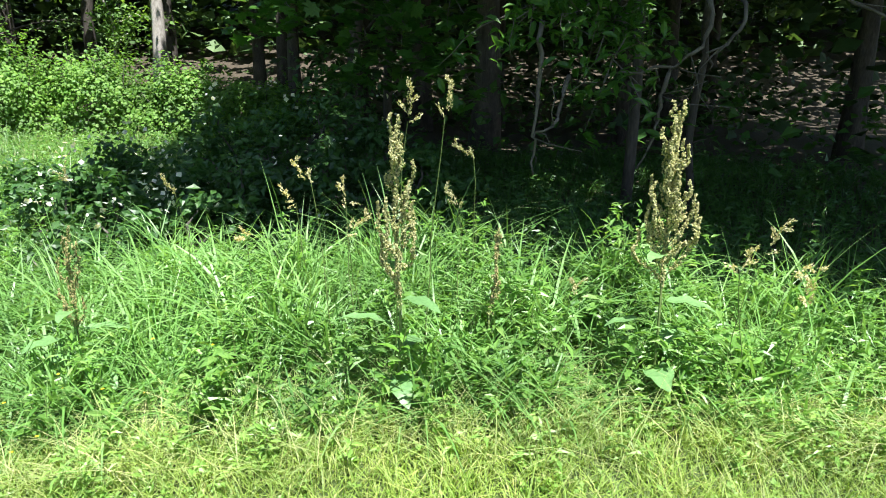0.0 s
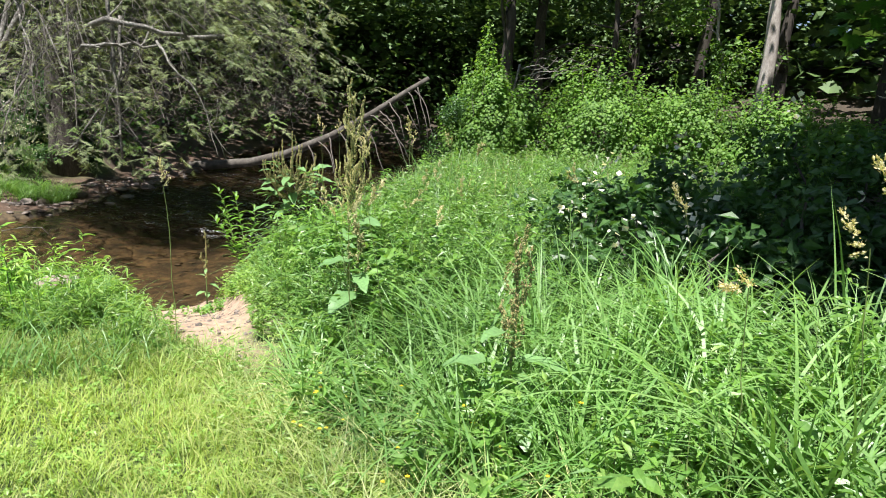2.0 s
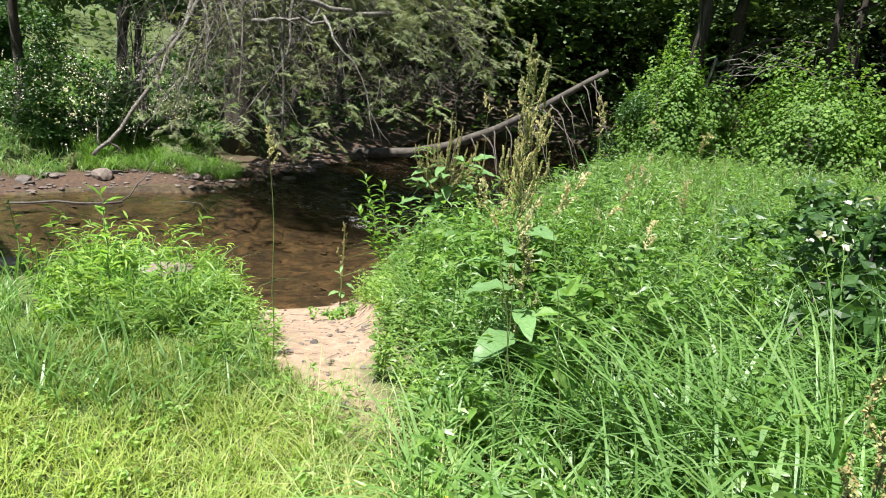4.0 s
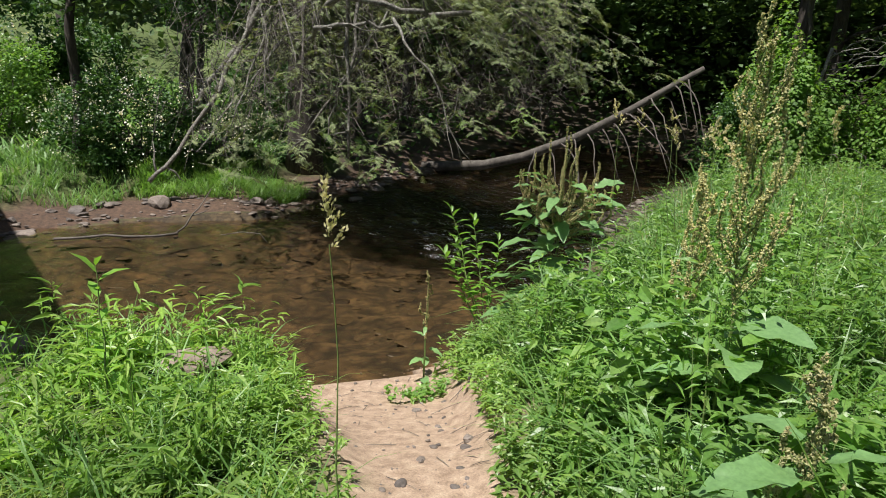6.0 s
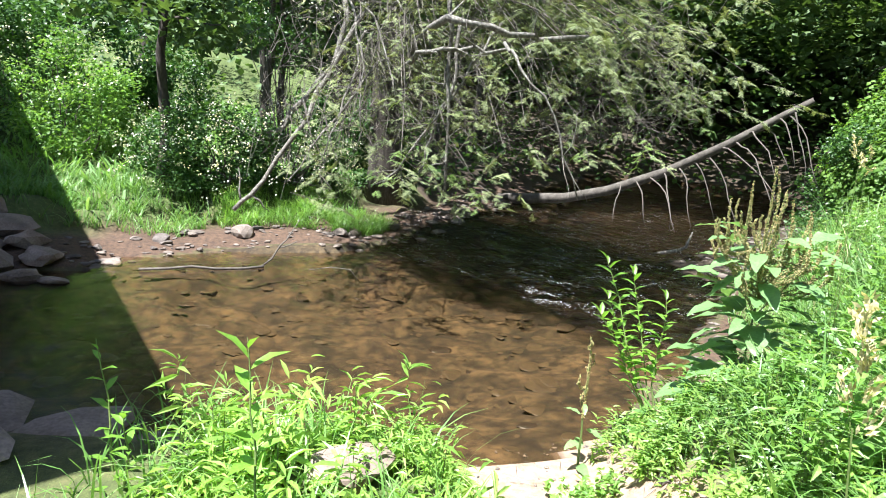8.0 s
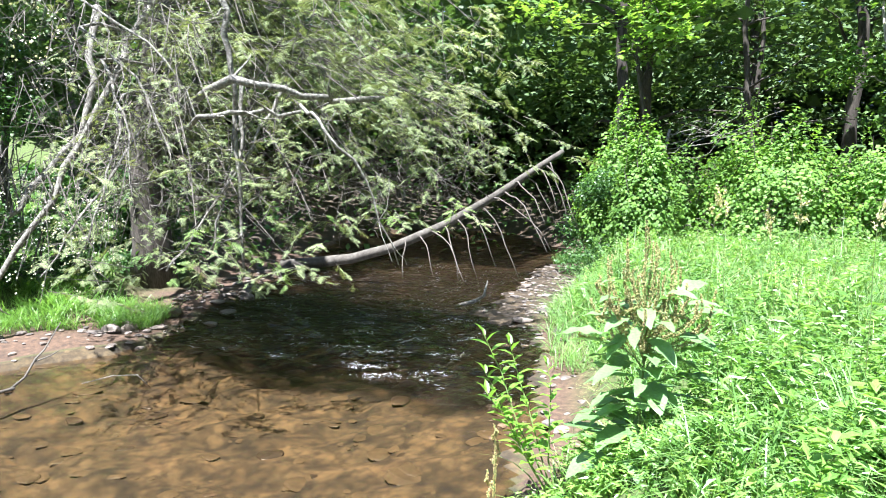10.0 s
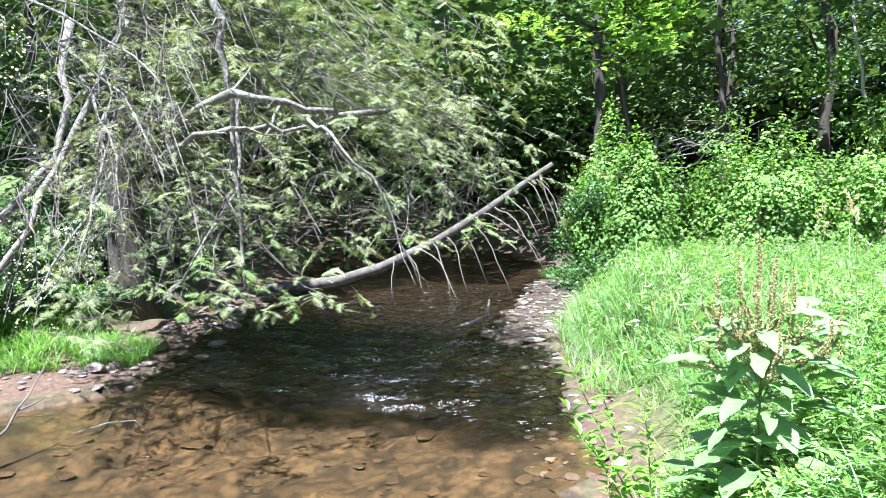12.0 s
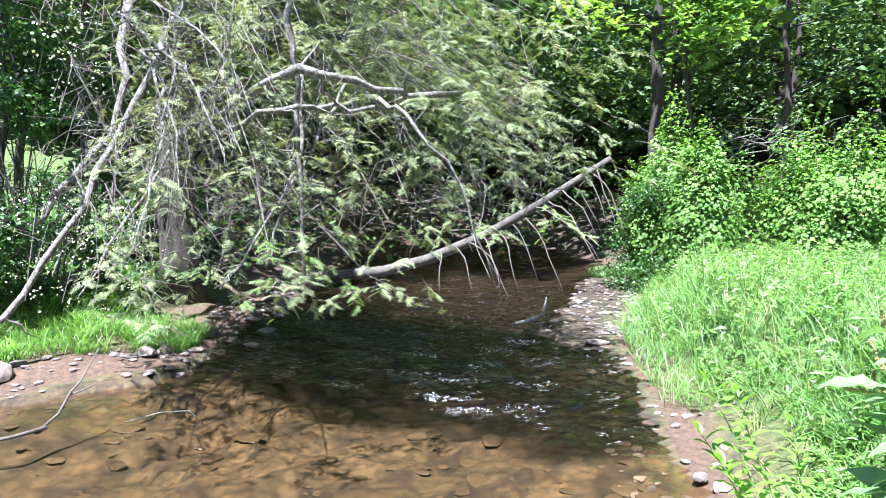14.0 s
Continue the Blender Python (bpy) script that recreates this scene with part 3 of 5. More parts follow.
stones("stream_bed_stones", on_ground(bx_, by_), np.minimum(0.04 + r8.gamma(1.6, 0.045, len(bx_)), 0.17), M_WETSTONE, "wet brown flat stones on the stream bed", "stones", (0.08, 0.2), 9, 0.42)

qx, qy = r8.uniform(-14.5, -7.6, 1400), r8.uniform(-0.5, 6.5, 1400)
k = inside(STREAM, qx, qy) & (riffle_at(qx, qy) < 0.5)
qx, qy = qx[k][:330], qy[k][:330]
stones("pool_bed_stones", on_ground(qx, qy), 0.03 + r8.gamma(1.6, 0.03, len(qx)), M_BEDSTONE, "flat silted brown stones on the pool bed", "stones", (0.06, 0.14), 10, 0.4)

# ---- trees ----


def trunk_tube(geo, base, top, r0, r1, n=9, crook=0.08, sides=10, seed=0, flare=1.5):
    p = wander(base, top, n, crook, 0, seed)
    s = np.linspace(0, 1, n)
    tube(geo, p, (r0 + (r1 - r0) * s) * (1 + (flare - 1) * np.exp(-s * n * 0.9)), sides)
    return p


def leaf_cloud(centres, n, spread, size, T=LEAF4, flat=0.5, seed=0, width=0.6, updir=0.6):
    r = np.random.default_rng(seed)
    c = np.asarray(centres, float)[r.integers(0, len(centres), n)]
    off = r.normal(0, 1, (n, 3))
    off = unit(off) * (r.uniform(0, 1, n) ** 0.45)[:, None] * np.asarray(spread)
    P = c + off
    d = unit(r.normal(0, 1, (n, 3)) * (1, 1, flat) + (0, 0, -0.25))
    up = unit(r.normal(0, 0.6, (n, 3)) + (0, -0.25, updir + 0.4))
    s = size * r.uniform(0.6, 1.3, n)
    return scatter(T, frames_of(d, up), np.stack([s * width, s, s], -1), P)


def clump_points(n, centre, radii, seed):
    r = np.random.default_rng(seed)
    v = unit(r.normal(0, 1, (n, 3))) * (r.uniform(0.15, 1, n) ** 0.4)[:, None]
    return np.array(centre) + v * np.array(radii)


def forest_tree(at, tall, r0, mat, crown, seed, label, lean=(0, 0), low=0.35, nleaf=1150):
    """A straight trunk with limbs and a ragged crown of leaf clumps."""
    r = np.random.default_rng(seed)
    z = float(height(at[0], at[1])) - 0.1
    tree = thing("tree", (at[0], at[1], z), label, "tree", "woodland trees")
    g = Geo()
    p = trunk_tube(g, (0, 0, 0), (lean[0], lean[1], tall), r0, r0 * 0.3, 12, 0.12, 10, seed)
    part("trunk", g, mat, tree, smooth=True)
    g, cs = Geo(), []
    for k in range(11):
        h = low + (1 - low) * (k + r.uniform(0, 1)) / 11
        i = min(int(h * 11), 10)
        a = r.uniform(0, 6.28)
        ln = tall * 0.26 * (1.15 - 0.75 * h) * r.uniform(0.7, 1.2)
        e = p[i] + np.array([np.cos(a) * ln, np.sin(a) * ln, ln * r.uniform(-0.1, 0.5)])
        w = wander(p[i], e, 6, 0.12, -0.1 * ln, seed * 31 + k)
        g = Geo()
        tube(g, w, np.linspace(r0 * 0.3, 0.012, 6), 5)
        part("limb", g, mat, tree, smooth=True)
        cs += [w[3], w[4], w[5]]
    V, F = leaf_cloud(cs, nleaf, (1.0, 1.0, 0.55), 0.2, LEAF4, 0.4, seed + 5, 0.65)
    part("crown", Geo().put(V, F), crown, tree, kind="stuff")
    return tree


first = forest_tree((-6.5, 26), 15, 0.24, M_BARK, M_CROWN, 301, "tall dark-barked woodland tree with a ragged green crown")
second = forest_tree((-2.5, 17), 13, 0.18, M_BARK, M_CROWN, 302, "slim dark-barked woodland tree with a ragged green crown", low=0.25)
third = forest_tree((-20.5, 22), 15, 0.3, M_BARK, M_CROWN, 303, "tall dark-barked woodland tree with a ragged green crown")
rt = np.random.default_rng(77)
spots = [(-14.8, 27.5), (-17.3, 25), (-12.6, 30), (-8.3, 29), (-18.8, 28.5), (-22.5, 26), (-5.2, 22), (-3.6, 25), (-1.0, 21), (0.8, 15.5),
         (4.4, 17), (1.6, 24), (-26, 19), (-24.5, 13.5), (-28, 15.5), (-31, 11), (-27, 8.0), (-33, 6.5), (-30, 4.8), (-37, 9), (-20.5, 31), (-9.8, 34), (-4, 31), (6.5, 20),
         (8.5, 14), (-36, -9), (-31, -13), (-25, -16), (-40, 2), (-42, -4), (10, 26)]
spots = [p for p in spots if not inside(STREAM, np.array(p[0]), np.array(p[1])) and not to_line(NEAR, np.array(p[0]), np.array(p[1])) < 0.8]
for k, (x, y) in enumerate(spots):
    src = (first, second, third)[k % 3]
    s = rt.uniform(0.85, 1.2)
    ob = copy_thing(src, pose(x, y, float(height(x, y)) - 0.12, 0, 0, rt.uniform(0, 360)))
    ob.scale = (s, s, s)
birch = forest_tree((-10.85, 24.5), 15, 0.27, M_PALE, M_CROWN, 311, "tall tree with pale flaking bark behind the vine thicket", (0.6, 0, 0)[:2], 0.5)
vine_tree = forest_tree((-12.05, 24.6), 9, 0.09, M_PALE, M_IVY, 312, "thin leaning pale trunk wrapped in green vine", (-0.9, 0), 0.3, 1500)
g = Geo()
V, F = leaf_cloud(wander((0.05, -.15, 0.2), (-0.3, -.15, 4.6), 20, 0.1), 900, (.4, .35, .3), 0.14, LEAF4, 0.6, 313)
part("vine", g.put(V, F), M_IVY, vine_tree, kind="stuff")


def woods(name, regions, n, zlo, zhi, size, mat, label, seed, T=LEAF2):
    r = np.random.default_rng(seed)
    x, y = r.uniform(-75, 50, n * 6), r.uniform(-30, 75, n * 6)
    k = regions(x, y)
    x, y = x[k][:n], y[k][:n]
    m = len(x)
    z = height(x, y) + zlo + (zhi - zlo) * r.uniform(0, 1, m)
    P = np.stack([x, y, z], -1)
    s = size * r.uniform(0.6, 1.4, m)
    R = frames_of(r.normal(0, 1, (m, 3)) * (1, 1, 0.4), unit(r.normal(0, .5, (m, 3)) + (0, 0, 1)))
    V, F = scatter(T, R, np.stack([s * 0.8, s, s], -1), P)
    return stuff(name, Geo().put(V, F), mat, label, "woods")


def canopy(n, zlo, zhi, size, seed, region):
    """High leaves over the wood, set so that their shade falls on the wood's floor."""
    r = np.random.default_rng(seed)
    x, y = r.uniform(-60, 30, n * 5), r.uniform(2, 60, n * 5)
    z = r.uniform(zlo, zhi, n * 5)
    k = inside(region, x, y) & (lumps(x, y, 4.0, seed) > np.where((x < -7) & (y > 18) & (x > -21), 0.12, -0.9)) & (np.hypot(x + 17.4, y - 19.6) > 4.6)
    x, y, z = x[k][:n], y[k][:n], z[k][:n]
    m = len(x)
    P = np.stack([x + DOWN.x / DOWN.z * z, y + DOWN.y / DOWN.z * z, z], -1)
    s = size * r.uniform(0.6, 1.4, m)
    R = frames_of(r.normal(0, 1, (m, 3)) * (1, 1, 0.3), unit(r.normal(0, .4, (m, 3)) + (0, 0, 1)))
    V, F = scatter(LEAF2, R, np.stack([s * 0.9, s, s], -1), P)
    return stuff("forest_canopy", Geo().put(V, F), M_CROWN, "high dense leaf canopy added to shade the wood", "canopy")


canopy(75000, 7.0, 14, 0.56, 91, FOREST)
# Second leaf layer, out of view, added only to shade the wood's edge.
canopy(42000, 5.0, 9.0, 0.5, 98, [(12, 3.4), (2.4, 3.8), (1.0, 4.6), (-1.5, 5.3), (-3.2, 6.3), (-4.8, 8.6), (-6.8, 15.5), (-8.5, 23), (-10, 34), (14, 34)])
woods("distant_woods", lambda x, y: inside([(-70, -30), (-48, -30), (-48, 20), (-34, 42), (40, 42), (40, 60), (-70, 60)], x, y), 42000, 0, 15, 1.15, M_CROWN, "dense green woods in the distance", 92)
woods("wood_understory", lambda x, y: inside([(-40, 10), (-26, 12), (-22, 24), (-16, 27), (-7, 25), (-5, 36), (-40, 36)], x, y), 17000, 0.3, 9, 0.3, M_INNER, "leafy understory of the wood, sunlight put into its leaf colour", 96)
woods("wood_thicket", lambda x, y: inside([(-7, 25), (0, 16), (8, 10), (14, 10), (14, 36), (-7, 36)], x, y), 16000, 0.3, 8, 0.42, M_DARK, "leafy undergrowth inside the wood, shade put into its leaf colour", 93)
woods("far_bank_thicket", lambda x, y: inside([(-27, -14), (-24.5, -5.5), (-25, 0.6), (-27, 1.5), (-27, 4), (-24, 6), (-40, 9), (-40, -14)], x, y), 16000, 0.2, 7, 0.3, M_CROWN, "leafy thicket behind the far bank", 95)
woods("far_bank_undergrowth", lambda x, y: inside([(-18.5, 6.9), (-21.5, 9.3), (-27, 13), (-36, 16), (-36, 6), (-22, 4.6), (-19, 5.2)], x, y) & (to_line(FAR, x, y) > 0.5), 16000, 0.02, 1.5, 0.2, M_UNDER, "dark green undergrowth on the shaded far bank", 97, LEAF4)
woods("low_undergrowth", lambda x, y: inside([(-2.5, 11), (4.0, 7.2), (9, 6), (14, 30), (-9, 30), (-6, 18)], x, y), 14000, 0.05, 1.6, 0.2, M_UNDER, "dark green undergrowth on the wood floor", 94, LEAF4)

# ---- the hemlock over the stream ----
hem = thing("hemlock_tree", (-18.7, 4.7, float(height(-18.7, 4.7)) - 0.1), "grey-green hemlock drooping over the stream with many bare dead twigs", "tree")
H0 = np.array(hem.location)
rh = np.random.default_rng(501)
g = Geo()
tp = trunk_tube(g, (0, 0, 0), (0.5, 0.2, 13.5), 0.36, 0.08, 14, 0.1, 12, 502, 1.4)
part("trunk", g, M_BARK, hem, smooth=True)


def trunk_at(z):
    i = np.interp(z, tp[:, 2], np.arange(len(tp)))
    j = int(min(i, len(tp) - 2))
    return tp[j] + (tp[j + 1] - tp[j]) * (i - j)


SP, SD, SU, SL = [], [], [], []
FP, FD, FU, FL = [], [], [], []
bare = Geo()
ends = []


def lowest_bough(y):
    """How low the boughs hang: nearly to the water upstream, well clear of it over the run."""
    return 0.15 + 1.05 * sstep(4.7, 5.6, y) + 0.9 * sstep(6.6, 9.0, y)


for k in range(136):
    if k < 112:
        e = np.array([rh.uniform(-14.6, -11.4), rh.uniform(5.2, 9.0) if k % 5 < 3 else rh.uniform(2.2, 5.3), 0])
        e[2] = 0.5 + 4.6 * rh.uniform(0, 1) ** 1.4
        if k >= 90:
            e = np.array([rh.uniform(-13.4, -11.6), rh.uniform(5.4, 8.8), rh.uniform(1.2, 2.7)])
        if k < 16:
            e = np.array([rh.uniform(-15.6, -12.8), rh.uniform(2.6, 5.2), rh.uniform(.1, .9)])
        e[2] = max(e[2], lowest_bough(e[1]) + 0.25)
    else:
        a = rh.uniform(0, 6.28)
        e = np.array([H0[0] + np.cos(a) * rh.uniform(2, 5), H0[1] + np.sin(a) * rh.uniform(2, 4.5), rh.uniform(3.2, 10.5)])
    zs = np.clip(e[2] + rh.uniform(1.0, 3.4), 1.6, 12) - H0[2]
    s = trunk_at(zs)
    e = e - H0
    w = wander(s, e, 11, 0.16, -0.5 - 0.25 * rh.uniform(), 600 + k)
    w[-3:, 2] -= np.array([0.02, 0.1, 0.25])
    live = Geo()
    tube(live, w, np.linspace(rh.uniform(.015, .028), .004, 11), 5)
    for j in range(3, 11):
        for _ in range(3):
            d = unit(w[min(j + 1, 10)] - w[j - 1])
            out = unit(d * (1, 1, .4) + rh.normal(0, 1.0, 3) * (1, 1, .22) + (0, 0, -0.16))
            ln = rh.uniform(0.35, 1.05) * (1.15 - 0.06 * j)
            q0 = w[j] + (w[j] - w[j - 1]) * rh.uniform(0, 1)
            q1 = q0 + out * ln + np.array([0, 0, -0.15 * ln])
            mid = (q0 + q1) / 2 + (0, 0, 0.06 * ln)
            tube(live, [q0, mid, q1], [.004, .003, .0015], 3, False)
            nsp = int((4 + ln * 16) * (0.4 if w[j][1] + H0[1] < 4.4 and w[j][2] + H0[2] > 0.8 else 1.0))
            t = rh.uniform(0.12, 1, nsp)
            P = q0 + (q1 - q0) * t[:, None] + np.array([0, 0, .06 * ln]) * (4 * t * (1 - t))[:, None]
            side = unit(np.cross(out, (0, 0, 1)))
            D = unit(out * 0.42 + side * rh.choice([-1, 1], nsp)[:, None] * rh.uniform(0.35, 1.15, nsp)[:, None] + rh.normal(0, .16, (nsp, 3)) + (0, 0, -.1))
            fresh = q0[2] + H0[2] < 1.4 and rh.uniform() < 0.25
            A = (FP, FD, FU, FL) if fresh else (SP, SD, SU, SL)
            A[0].append(P); A[1].append(D)
            A[2].append(unit(rh.normal(0, .3, (nsp, 3)) + (0.1, -.1, 1)))
            A[3].append(rh.uniform(0.08, 0.18, nsp))
    part("branch", live, M_TWIG, hem)
for nm, A, mt in (("foliage", (SP, SD, SU, SL), M_HEM), ("fresh_foliage", (FP, FD, FU, FL), M_HEMF)):
    P, D, U, L = (np.concatenate(v) for v in A)
    V, F = scatter(SPRAY, frames_of(D, U), L, P)
    part(nm, Geo().put(V, F), mt, hem, kind="stuff")
# bare hanging twigs among the lower limbs
for k in range(430):
    a = np.array([rh.uniform(-15.4, -12.0), rh.uniform(2.2, 8.6), rh.uniform(0.7, 3.8)]) - H0
    ln = rh.uniform(0.5, 1.7)
    b = a + np.array([rh.normal(0.25, .4), rh.normal(-.1, .45), -ln * rh.uniform(0.3, 1)])
    b[2] = max(b[2], lowest_bough(b[1] + H0[1]) - 0.35 - H0[2])
    w = wander(a, b, 5, 0.1, rh.normal(0, .1), 900 + k)
    tube(bare, w, np.linspace(rh.uniform(.003, .007), .002, 5), 3, False)
    for _ in range(2):
        i = rh.integers(1, 4)
        tube(bare, [w[i], w[i] + rh.normal(0, .16, 3), w[i] + rh.normal(0, .2, 3) + (0, 0, -.15)], [.005, .004, .002], 3, False)
part("deadwood", bare, M_TWIG, hem, "thin bare dead twigs", kind="stuff")


def dead_limb(pts, r0, r1, parent=None, mat=M_DEAD, name="dead_limb", seed=0, stubs=4, n=12):
    pts = np.array(pts, float)
    s = np.linspace(0, 1, len(pts))
    t = np.linspace(0, 1, n)
    w = np.stack([np.interp(t, s, pts[:, i]) for i in range(3)], -1)
    r = np.random.default_rng(seed)
    w[1:-1] += r.normal(0, r0 * 0.6 + .006, (n - 2, 3))
    g = Geo()
    tube(g, w, np.linspace(r0, r1, n) * r.uniform(.88, 1.12, n), 7)
    for k in range(stubs):
        i = r.integers(2, n - 1)
        e = w[i] + unit(r.normal(0, 1, 3) + (0.2, 0, -.2)) * r.uniform(0.15, 0.6)
        tube(g, wander(w[i], e, 4, .04, 0, seed + k), np.linspace(r1 * .7, .004, 4), 4)
    return part(name, g, mat, parent, "lichen-spotted bare dead limb" if parent else "", True)


def rel(pts):
    return [tuple(np.array(p) - H0) for p in pts]


dead_limb(rel([(-16.9, 4.6, 2.0), (-14.6, 4.3, 2.2), (-12.5, 4.18, 2.29), (-12.4, 4.75, 2.3), (-12.35, 5.24, 2.15), (-12.3, 5.7, 2.16), (-12.3, 6.3, 2.25)]), .06, .035, hem, seed=1)
dead_limb(rel([(-16.8, 4.5, 1.6), (-14.4, 4.1, 1.8), (-12.45, 3.98, 1.88), (-12.4, 4.5, 1.9), (-12.3, 5.09, 1.98)]), .04, .022, hem, seed=2)
dead_limb(rel([(-13.2, 4.4, 5.2), (-13.05, 4.38, 3.6), (-13, 4.4, 3.0), (-13, 4.46, 2.4), (-13, 4.5, 1.85), (-12.95, 4.52, .93), (-12.9, 4.53, -.04)]), .05, .02, hem, seed=3, stubs=9, n=16)
dead_limb(rel([(-13.45, 4.75, 2.5), (-13.3, 4.7, 1.6), (-13.2, 4.4, .9), (-13.2, 4.2, 0.2)]), .03, .012, hem, seed=4, stubs=6)
dead_limb(rel([(-13.4, 5.4, 2.5), (-13.2, 4.95, 1.9), (-13.1, 4.5, 1.2), (-13, 3.9, .4), (-13, 3.6, 0.0)]), .025, .01, hem, seed=5, stubs=6)
dead_limb(rel([(-11.9, 4.9, 2.0), (-11.2, 4.8, 1.72), (-11.0, 5.3, 1.06), (-10.9, 5.63, .14)]), .022, .008, hem, seed=6, stubs=5)
dead_limb(rel([(-16.5, 4.4, 4.2), (-16.1, 3.75, 3.2), (-15.8, 3.66, 2.75), (-15.6, 3.0, 1.5), (-15.4, 2.5, 0.6), (-15.2, 1.8, -0.35), (-15.1, 1.5, -0.7)]), .06, .035, hem, seed=7, stubs=7, n=16)
dead_limb(rel([(-17.6, 3.7, 4.2), (-16.9, 3.5, 2.9), (-16.8, 3.1, 1.7), (-16.8, 2.5, .9), (-16.5, 2.0, 0.2)]), .07, .045, hem, M_DEAD, seed=8, stubs=2)
for k in range(5):
    dead_limb(rel([(-16.8, 4.9, 2.2 + .5 * k), (-15.2, 3.9 - .3 * k, 2.0 + .45 * k), (-13.9, 3.0 + .2 * k, 0.9 + .5 * k), (-13.2, 2.3 + .5 * k, 0.0 + .4 * k)]), .03, .008, hem, M_DEAD, seed=20 + k, stubs=10)

# ---- fallen log across the stream ----
fallen = thing("fallen_log", (-21.85, 9.55, -1.2), "weathered grey fallen trunk leaning over the stream", "log")
L0 = np.array(fallen.location)
g = Geo()
lw = np.array([(-22.4, 9.0, -1.15), (-21.85, 9.55, -1.06), (-20.9, 10.45, -0.9), (-20.0, 11.3, -0.55), (-18.9, 12.35, 0.12), (-17.9, 13.25, 0.9), (-17.0, 14.05, 1.7), (-16.6, 14.5, 2.1)]) - L0
tube(g, lw, [.17, .165, .15, .14, .125, .11, .09, .07], 10)
part("trunk", g, M_LOG, fallen, smooth=True)
for k in range(14):
    t = 0.46 + 0.035 * k
    i = t * 7
    a = lw[int(i)] + (lw[int(i) + 1] - lw[int(i)]) * (i % 1)
    e = a + np.array([rh.uniform(.6, 2.2), rh.uniform(-.9, .5), -rh.uniform(.9, 2.2)])
    e[2] = max(e[2], WATER - L0[2] - 0.05)
    g = Geo()
    tube(g, wander(a, e, 7, .05, -0.3, 700 + k), np.linspace(.026, .007, 7), 5)
    part("dead_branch", g, M_TWIG, fallen, smooth=True)
fork = thing("driftwood", (-14.4, 9.7, -1.27), "crooked grey driftwood stick standing in the shallow water", "driftwood")
g = Geo()
tube(g, [(-.25, -.35, .0), (0, 0, .12), (.12, .1, .22), (.05, .25, .5)], [.035, .04, .03, .015], 6)
part("stick", g, M_DEAD, fork, smooth=True)
twig = thing("bare_twig", (-13.2, 2.0, -1.28), "thin bare branch standing out of the pool", "twig")
g = Geo()
tube(g, wander((0.25, -1.6, .06), (0, 0, .05), 6, .05, 0, 5), np.linspace(.02, .02, 6), 5)
tube(g, wander((0, -.05, 0.04), (-.25, .5, .7), 6, .04, 0, 6), np.linspace(.016, .006, 6), 5)
tube(g, wander((-.1, .2, 0.3), (0.0, .45, .42), 4, .02, 0, 7), np.linspace(.01, .004, 4), 4)
part("stick", g, M_TWIG, twig, smooth=True)
twig2 = thing("bare_twig", (-12.6, 3.1, -1.28), "thin pale curved twig arching from the pool", "twig")
g = Geo()
tube(g, [(-.1, -.5, .12), (-.05, -.2, .17), (0, .05, .15), (.05, .17, .0)], [.005, .007, .007, .006], 5)
part("stick", g, M_DEAD, twig2, smooth=True)

# ---- foam on the run, and white flecks in place of glints ----
g = Geo()
rf_ = np.random.default_rng(61)
for cx, cy, n, sx in [(-11.3, 5.65, 120, .16), (-11.0, 6.1, 60, .12), (-12.3, 6.3, 50, .15), (-13.6, 6.6, 70, .2), (-12.2, 7.6, 60, .15), (-14.6, 7.6, 50, .2), (-15.5, 9.2, 50, .3), (-11.75, 5.7, 130, .16),
                      (-12.9, 5.9, 60, .14), (-12.6, 7.0, 60, .14), (-14.2, 7.0, 60, .2), (-14.9, 8.5, 60, .25), (-13.2, 7.7, 60, .16), (-11.6, 6.9, 60, .13), (-12.0, 8.6, 50, .2), (-16.5, 8.3, 50, .3), (-13.4, 8.4, 60, .2)]:
    u, v = rf_.normal(0, sx, n), rf_.normal(0, 0.055, n)
    x, y = cx + u * .66 - v * .72, cy + u * .72 + v * .68 + .05 * np.sin(u * 14)
    r = rf_.uniform(.002, .01, n)
    V, F = scatter((np.array([(1, 0, 0), (-1, 0, 0), (0, 1, 0), (0, -1, 0), (0, 0, .6), (0, 0, -.6)], float), tri((0, 2, 4), (2, 1, 4), (1, 3, 4), (3, 0, 4), (2, 0, 5), (1, 2, 5), (3, 1, 5), (0, 3, 5))),
                   np.broadcast_to(np.eye(3), (n, 3, 3)), r, np.stack([x, y, water_z(x, y)], -1))
    g.put(V, F)
# Flat white flecks stand in for sun and sky glints on the ripples.
n = 11000
x, y = rf_.uniform(-21, -9, n), rf_.uniform(3.5, 14, n)
k = inside(STREAM, x, y) & (riffle_at(x, y) > .6) & (lumps(x, y, .9, 66) > .2)
x, y = x[k], y[k]
n = len(x)
d = np.stack([np.full(n, .55) + rf_.normal(0, .2, n), np.full(n, .8) + rf_.normal(0, .2, n), np.zeros(n)], -1)
ln = rf_.uniform(.02, .085, n)
V, F = scatter(LEAF2, frames_of(d, np.broadcast_to(np.array([0, 0, 1.0]), (n, 3))), np.stack([rf_.uniform(.005, .016, n), ln, ln * .3], -1), np.stack([x, y, water_z(x, y) + .006], -1))
g.put(V, F)
stuff("foam_and_glints", g, M_FOAM_GLINT, "small white foam and painted glint flecks on the quick water", "foam")

# ---- far bank shrubs ----


